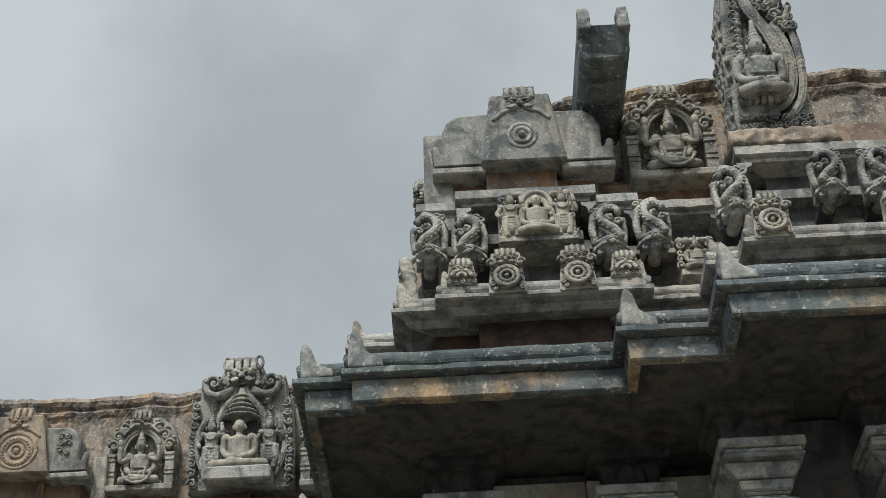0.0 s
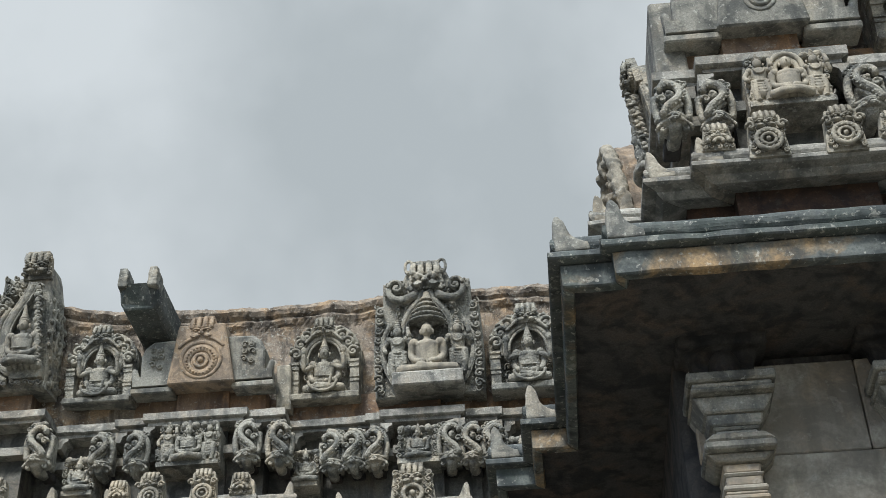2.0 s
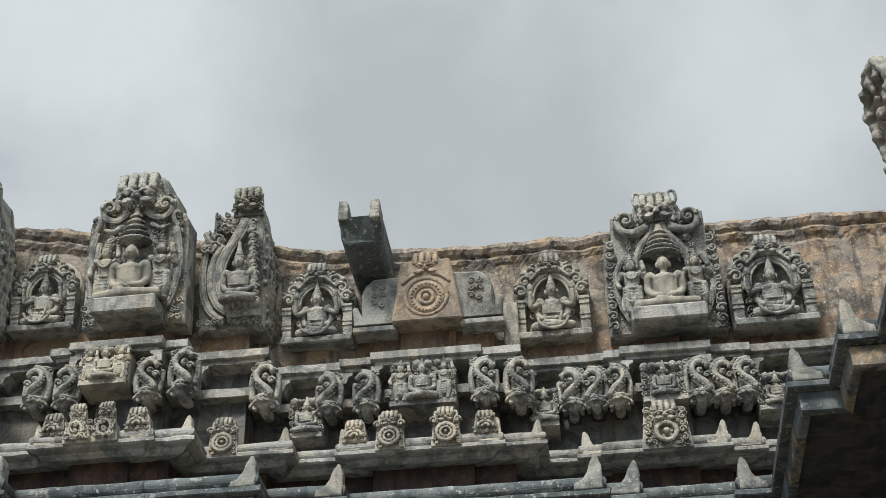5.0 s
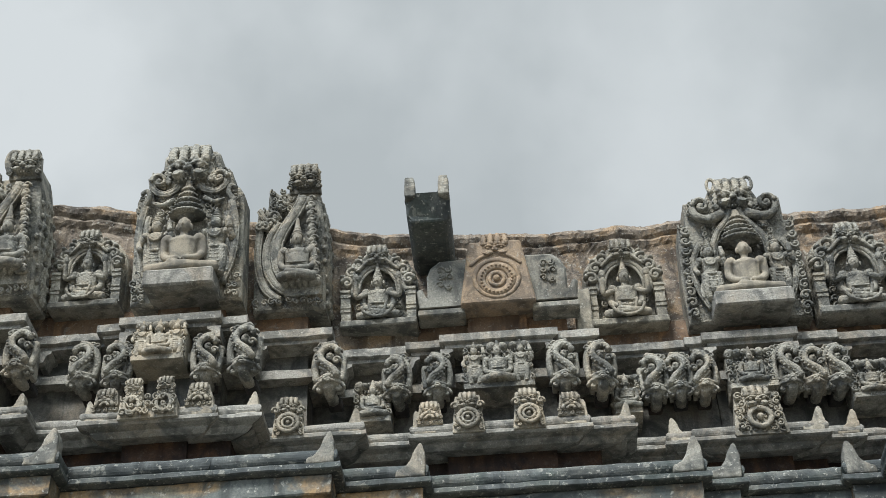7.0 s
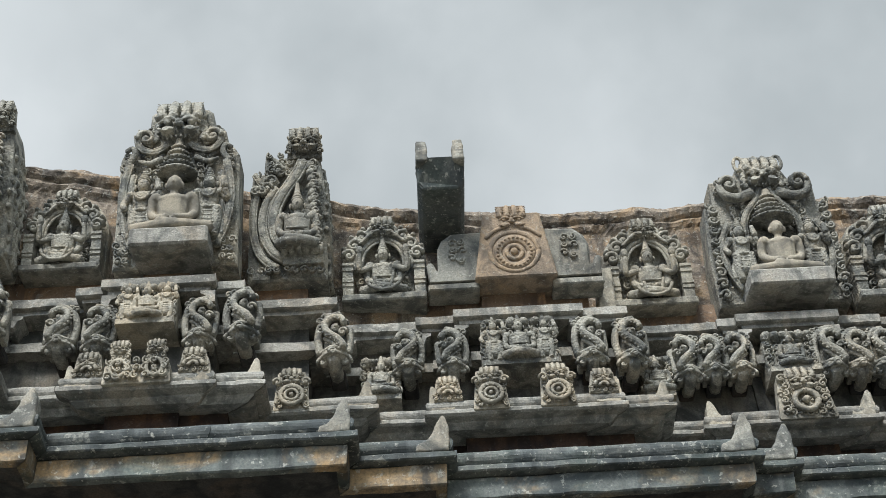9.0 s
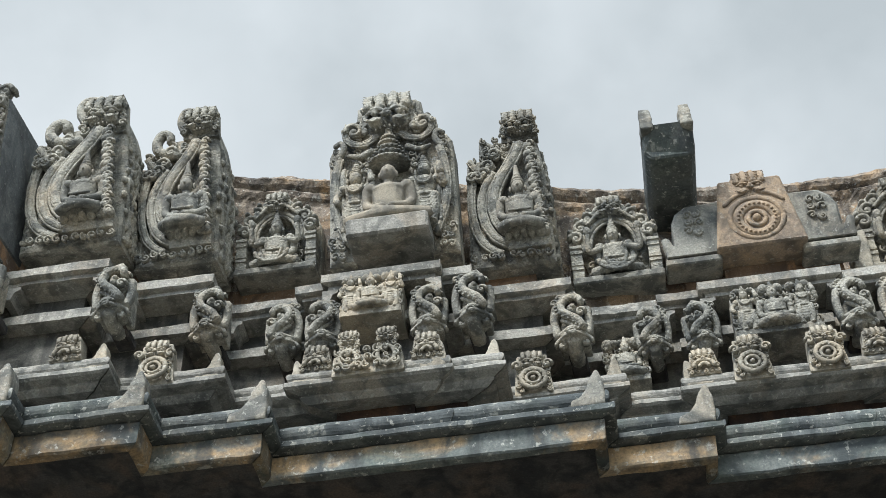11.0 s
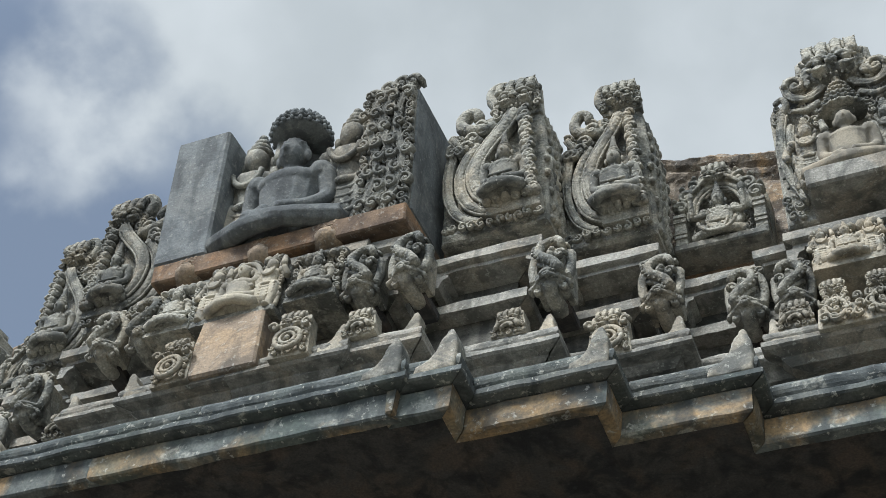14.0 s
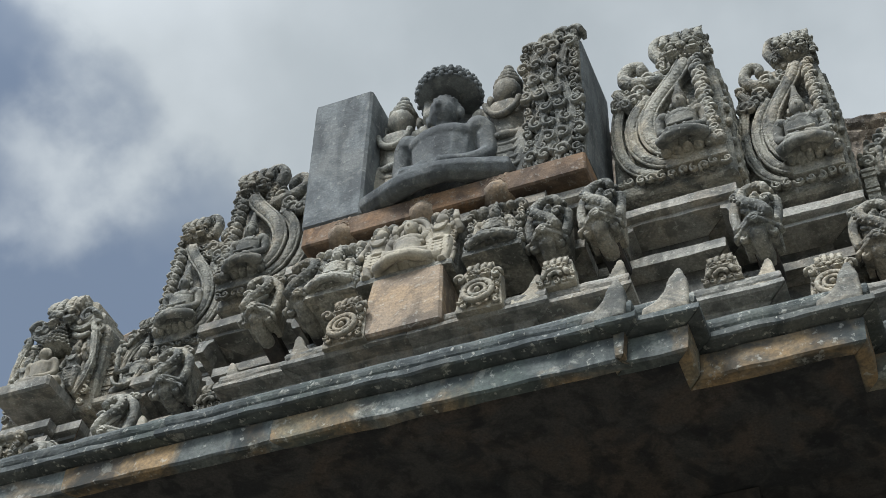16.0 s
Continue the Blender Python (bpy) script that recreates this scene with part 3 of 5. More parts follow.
def horns(segs, parent, z, s, inset, mesh, mat, skip=()):
    n = 0
    for j, (a, b, v) in enumerate(segs):
        for side, u in ((-1, a), (1, b)):
            k = j + side
            if not 0 <= k < len(segs):
                continue
            if segs[k][2] > v + 0.02:
                m = Matrix.Translation((u - side * inset, v + inset, z)) @ Matrix.Diagonal((side, 1, 1, 1)) @ Matrix.Rotation(random.uniform(-0.05, 0.05), 4, "Y")
                if side < 0:
                    m = Matrix.Translation((u + inset, v + inset, z)) @ Matrix.Rotation(math.pi, 4, "Z") @ Matrix.Rotation(random.uniform(-0.05, 0.05), 4, "Y")
                link("corner_leaf", mesh, mat, parent, m @ Matrix.Scale(random.uniform(0.9, 1.12), 4))
                n += 1


def core(name, segs, back, z0, z1, mat, label, depth=0.5):
    """The wall body behind the mouldings, set back from the given steps."""
    pts = offset_path(corner_path(segs), -back)
    far = offset_path(corner_path(segs), -back - depth)
    n = len(pts)
    v = [(x, y, z) for z in (z0, z1) for x, y in pts] + [(x, y, z) for z in (z0, z1) for x, y in far]
    f = []
    for i in range(n - 1):
        f += [(i, i + 1, n + i + 1, n + i), (n + i, n + i + 1, 3 * n + i + 1, 3 * n + i), (2 * n + i + 1, 2 * n + i, 3 * n + i, 3 * n + i + 1), (i + 1, i, 2 * n + i, 2 * n + i + 1)]
    f += [(0, n, 3 * n, 2 * n), (n - 1, 3 * n - 1, 4 * n - 1, 2 * n - 1)]
    ob = link(name, solid(name, v, f), mat, None, BASE)
    return tagged(ob, label, "wall", kind="structure")


# ---- ground and walls ----
ground = link("ground", block("ground", -400, 400, -400, 400, -1, 0, 0), EARTH)
tagged(ground, "bare trodden earth round the temple", "ground", kind="structure")
WALL_S = [(-9.0, -5.45, 5.25), (-5.45, -3.27, 4.85), (-3.27, -0.92, 5.30), (-0.92, 2.75, 5.65), (2.75, 4.15, 2.86), (4.15, 7.2, 2.45)]
# The dark colour carries the shade under the eave.
core("wall_lower", WALL_S, 0.0, 0.0, 4.95, SOOT_SHADE, "temple wall under the stone eave, coloured dark to stand for shade")


def soffit():
    """Slabs over the eave's overhang, one behind each front."""
    bm = bmesh.new()
    for i, (a, b, v) in enumerate(EAVE_S):
        far = max([v] + [q for p, r, q in EAVE_S if abs(p - b) < 0.6 or abs(r - a) < 0.6]) + 0.9
        a += 0.08 if i and EAVE_S[i - 1][2] > v else -0.25
        b -= 0.08 if i + 1 < len(EAVE_S) and EAVE_S[i + 1][2] > v else -0.25
        m = Matrix.Translation(((a + b) / 2, (v + 0.1 + far) / 2, 5.058 + 0.0007 * i)) @ Matrix.Diagonal((b - a + 0.01, far - v - 0.1, 0.2, 1))
        bmesh.ops.create_cube(bm, size=1, matrix=m)
    # Soot and painted shade share this one dark material.
    ob = link("ceiling", bevelled("ceiling", bm, 0), SOOT_SHADE, None, BASE)
    tagged(ob, "sooty stone slabs of the eave's underside, darkened further as shade", "ceiling", kind="structure")


soffit()
# Band colour is darkened for the shadow of the cornice above.
core("wall_band", KROW_S, 0.20, 5.10, 5.58, RUST_SHADE, "rust-brown plastered band above the eave, darkened as if in shadow", 0.6)
core("wall_recess", LEDGE_S, 0.16, 5.50, 6.22, RECESS, "darker grey stone recess behind the carved row", 0.5)
core("wall_stub", LEDGE_S, 0.17, 6.22, 6.52, ORANGE, "orange mortar and brick under the steles", 0.5)


def backing():
    """The ragged plastered parapet behind the steles."""
    def run(name, line):
        rnd = random.Random(5)
        v, f = [], []
        p = [line[0]]
        for a, b in zip(line, line[1:]):
            k = max(1, int(math.dist(a[:2], b[:2]) / 0.02))
            p += [tuple(a[i] + (b[i] - a[i]) * j / k for i in range(3)) for j in range(1, k + 1)]
        prof = [(0.02, 6.3), (0.0, 6.75), (0.03, 6.9), (0.02, -0.22), (0.025, -0.19), (0.015, -0.165), (0.0, -0.15), (-0.01, -0.125), (0.005, -0.10), (-0.02, -0.08), (-0.035, -0.05), (-0.02, -0.02), (0.0, 0.0), (0.12, 0.025), (0.3, 0.0), (0.45, -0.3)]
        for x, y, z in p:
            for d, h in prof:
                hh = h if h > 3 else z + h
                w = 0.014 * noise.noise((x * 4, hh * 14, d)) + 0.010 * noise.noise((x * 12, hh * 34, d)) + 0.009 * noise.noise((x * 45, hh * 60, d))
                v.append((x, y + d + w, hh + (0.03 * noise.noise((x * 5, d, 3)) + 0.006 * noise.noise((x * 23, d * 20, h * 40)) if h <= 3 else 0)))
        m = len(prof)
        for i in range(len(p) - 1):
            f += [(i * m + j, (i + 1) * m + j, (i + 1) * m + j + 1, i * m + j + 1) for j in range(m - 1)]
        ob = link(name, solid(name, v, f), COPING, None, BASE)
        tagged(ob, "ragged parapet wall with peeling lime plaster coping", "parapet", kind="structure")
    right = [(-4.36, 4.75, 7.42), (-3.6, 4.9, 7.42), (-2.7, 5.13, 7.40), (-1.9, 5.24, 7.33), (-0.8, 5.40, 7.21), (0.1, 5.60, 7.28), (1.2, 5.64, 7.33), (2.3, 5.66, 7.36), (3.2, 5.7, 7.36)]
    run("wall_coping", [(2 * MIDDLE - a, b, c) for a, b, c in reversed(right[1:4])] + right)
    run("wall_coping_bay", [(2.98, 3.4, 7.05), (3.0, 2.75, 7.1), (3.65, 2.7, 7.30), (4.5, 2.7, 7.41), (5.5, 2.7, 7.42), (7.2, 2.7, 7.42)])


backing()

# ---- mouldings ----
ROLL = [(-0.010 - 0.046 + 0.046 * math.cos(t), 5.105 + 0.044 + 0.044 * math.sin(t)) for t in np.linspace(math.pi * 0.55, -math.pi * 0.36, 10)]
eave = moulding("trim_eave", "bolster_stone", EAVE_S, [(-0.3, 5.175)] + ROLL + [(-0.055, 5.108), (-0.05, 5.098), (-0.004, 5.097), (0.004, 5.09), (0.004, 5.066), (-0.004, 5.06), (-0.3, 5.058)], SLATE,
                "dark mossy bolster and lip along the eave", 0.9)
moulding("trim_fascia", "fascia_stone", EAVE_S, [(-0.3, 5.056), (-0.05, 5.056), (-0.045, 5.05), (-0.05, 4.955), (-0.058, 4.948), (-0.095, 4.946), (-0.105, 4.975), (-0.3, 4.985)], EAVE, "eave fascia stained with orange and lichen", 1.1)
leaf_big, leaf_small = horn_mesh("corner_leaf", 0.19, 0.09), horn_mesh("corner_leaf_small", 0.145, 0.065)
horns(EAVE_S, eave, 5.10, 0.17, 0.05, leaf_big, STONE)
krow = moulding("trim_lower_cornice", "cornice_stone", KROW_S, roll_profile(5.51, 0.034, 0.30, 0.026, 0.012, 0.06), LEDGE, "weathered lower cornice with a rounded edge", 0.7)
horns(KROW_S, krow, 5.51, 0.14, 0.045, leaf_small, PALE)
moulding("trim_ledge", "ledge_stone", LEDGE_S, [(-0.34, 6.262), (0, 6.258), (0, 6.208), (-0.01, 6.203), (-0.03, 6.20), (-0.03, 6.178), (-0.34, 6.175)], LEDGE, "flat grey stone ledge under the steles", 0.8)
moulding("trim_bar", "bar_stone", LEDGE_S, [(-0.3, 6.035), (-0.085, 6.035), (-0.08, 6.03), (-0.08, 5.975), (-0.3, 5.975)], LEDGE, "narrow stone bar between the carved brackets", 0.8)


def ledge_brackets():
    b = bmesh.new()
    side = [(0, 0), (0.075, 0), (0.075, -0.018), (0.05, -0.03), (0.035, -0.075), (0, -0.075)]
    lo = [b.verts.new((x, 0.03, z)) for x, z in side]
    hi = [b.verts.new((x, 0.20, z)) for x, z in side]
    b.faces.new(lo)
    b.faces.new(hi[::-1])
    for i in range(len(side)):
        b.faces.new((lo[i], hi[i], hi[(i + 1) % len(side)], lo[(i + 1) % len(side)]))
    me = bevelled("corbel", b, 0)
    top = tagged(holder("trim_corbels", BASE, "small notched stone corbels under the ledge", "cornice"), kind="structure")
    for a, c, v in LEDGE_S:
        if c - a > 0.18:
            link("corbel", me, LEDGE, top, Matrix.Translation((a + 0.004, v, 6.174)))
            link("corbel", me, LEDGE, top, Matrix.Translation((c - 0.004, v, 6.174)) @ Matrix.Diagonal((-1, 1, 1, 1)))


ledge_brackets()


# ---- the steles of the top row ----
def mirror_outline(half):
    return [(x, z) for x, z in half] + [(-x, z) for x, z in reversed(half) if x > 0]


def great_stele(name, w, h, seed, squared=False):
    """A saint on a jutting seat under a tiered umbrella, in a stepped and scrolled frame; parts share one set of meshes."""
    rnd = random.Random(seed)
    s = Lumps()
    if squared:
        half = [(0.49, 0), (0.50, 0.3), (0.475, 0.675), (0.405, 0.69), (0.40, 0.855), (0.22, 0.865), (0.17, 0.95), (0, 0.96)]
    else:
        half = [(0.50, 0), (0.50, 0.665), (0.47, 0.70), (0.40, 0.68), (0.385, 0.72), (0.38, 0.825), (0.35, 0.85), (0.275, 0.84), (0.265, 0.95), (0.22, 0.975), (0, 0.98)]
    s.plate(mirror_outline([(x * w, z * h) for x, z in half]), 0.09, 0.28)
    for k in (-1, 1):
        def P(*pts):
            return [(k * x * w, z * h) for x, z in pts]
        if squared:
            s.ribbon(P((0.33, 0.52), (0.40, 0.42), (0.415, 0.30), (0.38, 0.18), (0.31, 0.08)), 0.042 * w, 0.058)
            s.ribbon(P((0.03, 0.76), (0.07, 0.68), (0.17, 0.60), (0.215, 0.52), (0.215, 0.36)), 0.05 * w, 0.06)
            for j in range(9):
                s.curl(k * (0.455 - 0.0012 * (j - 3) ** 2) * w, 0.055, (0.05 + 0.072 * j) * h, 0.032, 1.25, 0.010, k, 0.5 * j)
            foliage(s, rnd, k * 0.44 * w - 0.045 * w, k * 0.44 * w + 0.045 * w, 0.062, 0.0, 0.68 * h, 0.024)
            s.tube([(k * 0.10 * w, 0.05, 0.73 * h), (k * 0.22 * w, 0.035, 0.685 * h), (k * 0.33 * w, 0.03, 0.71 * h), (k * 0.345 * w, 0.04, 0.79 * h)], 0.034, 0.022)
            s.curl(k * 0.27 * w, 0.045, 0.79 * h, 0.055, 1.3, 0.017, k)
            foliage(s, rnd, k * 0.29 * w - 0.10 * w, k * 0.29 * w + 0.10 * w, 0.06, 0.74 * h, 0.855 * h, 0.026)
        else:
            s.ribbon(P((0.40, 0.60), (0.44, 0.48), (0.45, 0.36), (0.42, 0.22), (0.34, 0.09)), 0.06 * w, 0.056)
            s.ribbon(P((0.36, 0.53), (0.385, 0.42), (0.37, 0.28), (0.31, 0.15)), 0.05 * w, 0.062)
            s.tube([(k * 0.42 * w, 0.05, 0.60 * h), (k * 0.36 * w, 0.045, 0.66 * h), (k * 0.385 * w, 0.045, 0.71 * h), (k * 0.44 * w, 0.05, 0.685 * h)], 0.02, 0.014)
            foliage(s, rnd, k * 0.44 * w - 0.05 * w, k * 0.44 * w + 0.05 * w, 0.06, 0.56 * h, 0.69 * h, 0.024)
            foliage(s, rnd, k * 0.42 * w - 0.07 * w, k * 0.42 * w + 0.07 * w, 0.058, 0.0, 0.15 * h, 0.023)
            s.ribbon(P((0.09, 0.72), (0.16, 0.675), (0.25, 0.665), (0.34, 0.70), (0.36, 0.78)), 0.05 * w, 0.05, 0.02)
            s.curl(k * 0.28 * w, 0.05, 0.755 * h, 0.05, 1.3, 0.017, k)
            foliage(s, rnd, k * 0.29 * w - 0.085 * w, k * 0.29 * w + 0.085 * w, 0.06, 0.71 * h, 0.84 * h, 0.024)
            s.tube([(k * 0.14 * w, 0.06, 0.64 * h), (k * 0.24 * w, 0.05, 0.60 * h), (k * 0.33 * w, 0.05, 0.62 * h)], 0.02, 0.012)
        foliage(s, rnd, k * 0.22 * w - 0.07 * w, k * 0.22 * w + 0.07 * w, 0.066, 0.50 * h, 0.66 * h, 0.02)
        for q in range(9):
            a = radians(-60 + 13 * q)
            s.ball((k * 0.475 * w * math.cos(a) ** 0.3, 0.062, 0.36 * h + 0.30 * h * math.sin(a)), 0.009)
    frame_mesh = s.mesh("frame", None, 0, 0.0028, seed)
    f = Lumps()
    size = 0.37 * w if squared else 0.52 * w
    lion_face(f, 0, 0.05, h - 0.97 * size, size, squared)
    crest = f.mesh("crest", 0.0055, 1, 0.002, seed + 1)
    m = Lumps()
    for q in range(5):
        r = 0.17 * w * (1 - 0.17 * q)
        m.ball((0, 0.03, (0.515 + 0.042 * q) * h), (r, r * 0.85, 0.022 * h))
        for j in range(9):
            a = math.pi + (j + 0.5) * math.pi / 9
            m.ball((r * math.cos(a), 0.03 + 0.85 * r * math.sin(a), (0.510 + 0.042 * q) * h), 0.009)
    m.tube([(0, 0.03, 0.5 * h), (0, 0.04, 0.74 * h)], 0.10 * w, 0.03 * w)
    parasol = m.mesh("umbrella", None, 0, 0.001, seed + 4)
    m = Lumps()
    standing(m, 0, 0.035, 0.12 * h, 0.42 * h)
    guard = m.mesh("attendant", None, 0, 0.001, seed + 5)
    g = Lumps()
    seated(g, 0, -0.025, 0.098 * h, 0.385 * h if not squared else 0.40 * h, 0, 1.12)
    saint = g.mesh("statue", 0.0055, 1, 0.0008, seed + 2)
    seat = block("pedestal", -0.31 * w, 0.31 * w, -0.13, 0.2, 0.0, 0.10 * h, 0.012)
    return frame_mesh, crest, saint, seat, parasol, guard, 0.27 * w


def put_great(u, v, z, meshes, label, turn=0.0):
    t = holder("great_stele", at(u, v, z, turn, LEAN), label, "stele", "steles of the top row")
    link("frame", meshes[0], CARVED, t)
    link("crest", meshes[1], CARVED, t, None, "lion mask crest")
    link("umbrella", meshes[4], CARVED, t)
    for k in (-1, 1):
        link("attendant", meshes[5], CARVED, t, Matrix.Translation((k * meshes[6], 0, 0)))
    seat = link("pedestal", meshes[3], LEDGE, t)
    link("statue", meshes[2], STATUE, seat, None, "smooth seated saint")
    return t


GREAT_A = great_stele("great_stele", 0.65, 1.085, 11)
GREAT_B = great_stele("great_stele", 0.75, 1.0, 23, True)
put_great(-1.87, 4.84, 6.40, GREAT_A, "tall grey carved stele of a seated saint under a lion mask")
put_great(-6.69, 4.86, 6.42, great_stele("great_stele", 0.52, 0.78, 71), "tall dark carved stele of a seated saint at the far end")


def side_slab():
    """A plain stele seen edge on at the bay's side, its rounded rim crusted with lichen."""
    t = holder("worn_stele", at(2.71, 4.12, 6.38, -90, LEAN), "brown worn stele with a white lichened rim", "stele", "steles of the top row")
    half = [(0.25, 0), (0.25, 0.55), (0.22, 0.68), (0.14, 0.78), (0, 0.82)]
    b = Lumps()
    b.plate(mirror_outline(half), 0.06, 0.26, 0.02)
    link("body", b.mesh("body", 0.016, 2, 0.012, 4), TAN, t)
    rim = Lumps()
    rim.tube([(x, 0.06, z) for x, z in half], 0.035, 0.04, 1.2, 8)
    rim.tube([(-x, 0.06, z) for x, z in half], 0.035, 0.04, 1.2, 8)
    rnd = random.Random(12)
    for x, z in half * 6:
        rim.ball((rnd.choice((-1, 1)) * x, 0.04, z * rnd.uniform(0.5, 1)), rnd.uniform(0.02, 0.045))
    link("rim", rim.mesh("rim", 0.012, 1, 0.014, 6), PALE, t, None, "rim crusted with white lichen")


side_slab()
put_great(1.43, 5.38, 6.38, GREAT_B, "broad grey carved stele of a seated saint with scrolled border")


def arch_stele(w, h, seed):
    """A deity in a niche between ringed pillars, under an arch of open scrolls with a lion mask."""
    rnd = random.Random(seed)
    s = Lumps()
    half = [(0.50, 0), (0.52, 0.50), (0.515, 0.64), (0.465, 0.77), (0.37, 0.885), (0.24, 0.96), (0, 0.98)]
    s.plate(mirror_outline([(x * w, z * h) for x, z in half]), 0.11, 0.23)
    for k in (-1, 1):
        s.cube(k * 0.43 * w - 0.065 * w, k * 0.43 * w + 0.065 * w, 0.02, 0.2, 0.0, 0.46 * h)
        for zc in (0.02, 0.2, 0.25, 0.38, 0.44):
            s.cube(k * 0.43 * w - 0.07 * w, k * 0.43 * w + 0.07 * w, 0.012, 0.2, (zc - 0.012) * h, (zc + 0.02) * h)
        for j in range(4):
            a = radians(12 + 21 * j)
            s.curl(k * 0.415 * w * math.cos(a), 0.05, 0.50 * h + 0.345 * h * math.sin(a), 0.085 * w, 1.35, 0.03 * w, k * (-1) ** j, a)
            s.ball((k * 0.50 * w * math.cos(a + 0.15), 0.05, 0.50 * h + 0.42 * h * math.sin(a + 0.15)), (0.04 * w, 0.04, 0.035 * w))
        s.tube([(k * 0.02 * w, 0.03, 0.90 * h), (k * 0.14 * w, 0.02, 0.80 * h), (k * 0.27 * w, 0.025, 0.70 * h)], 0.03 * w, 0.02 * w)
        foliage(s, rnd, k * 0.26 * w - 0.05 * w, k * 0.26 * w + 0.05 * w, 0.075, 0.08 * h, 0.42 * h, 0.045 * w)
    for rx, rz, t in ((0.25, 0.27, 0.020), (0.30, 0.31, 0.034), (0.35, 0.35, 0.020)):
        s.arc(0, 0.045, 0.46 * h, rx * w, rz * h, -8, 188, t * w, None, 0.8)
    lion_face(s, 0, 0.03, 0.74 * h, 0.36 * w)
    frame_mesh = s.mesh("frame", None, 0, 0.0024, seed)
    g = Lumps()
    seated(g, 0, 0.03, 0.06 * h, 0.60 * h, 0.22, 0.82)
    for k in (-1, 1):
        g.tube([(k * 0.14 * w, 0.02, 0.40 * h), (k * 0.29 * w, 0.0, 0.34 * h), (k * 0.28 * w, -0.02, 0.52 * h)], 0.04 * w, 0.03 * w)
        g.ball((k * 0.28 * w, -0.02, 0.56 * h), (0.045 * w, 0.04 * w, 0.07 * w))
    g.arc(0, -0.05, 0.28 * h, 0.12 * w, 0.22 * h, 200, 350, 0.02 * w)
    g.arc(0, -0.07, 0.16 * h, 0.2 * w, 0.12 * h, 180, 360, 0.022 * w)
    figure = g.mesh("statue", None, 0, 0.001, seed + 1)
    return frame_mesh, figure, block("base", -0.5 * w, 0.5 * w, -0.03, 0.2, -0.03 * h, 0.05 * h)


def put_arch(u, v, z, meshes, label, mat=None):
    t = holder("arched_stele", at(u, v, z, 0, LEAN), label, "stele", "steles of the top row")
    link("frame", meshes[0], mat or CARVED, t)
    base = link("base", meshes[2], mat or STONE, t)
    link("statue", meshes[1], mat or CARVED, base)
    return t


ARCH_1, ARCH_2, ARCH_3 = arch_stele(0.42, 0.54, 31), arch_stele(0.46, 0.56, 37), arch_stele(0.48, 0.60, 43)
CARVED_PALE = material("pale_carved_stone", (0.40, 0.38, 0.315), (0.11, 0.11, 0.10), (0.38, 0.32, 0.23), 0.5, 0.5, carve=0.45)
put_arch(-2.49, 4.98, 6.48, ARCH_1, "dark carved arch with a seated deity")
put_arch(2 * MIDDLE + 2.49, 4.98, 6.48, ARCH_1, "dark carved arch with a seated deity")
put_arch(-0.79, 5.30, 6.43, ARCH_2, "grey carved arch with a seated deity beside the spout")
put_arch(0.71, 5.49, 6.45, ARCH_3, "pale openwork arch with a seated deity", CARVED_PALE)
put_arch(2.10, 5.45, 6.40, arch_stele(0.52, 0.61, 47), "worn grey-brown stele of a seated deity")
put_arch(4.16, 2.44, 6.46, ARCH_3, "dark carved arch with a deity under foliage")


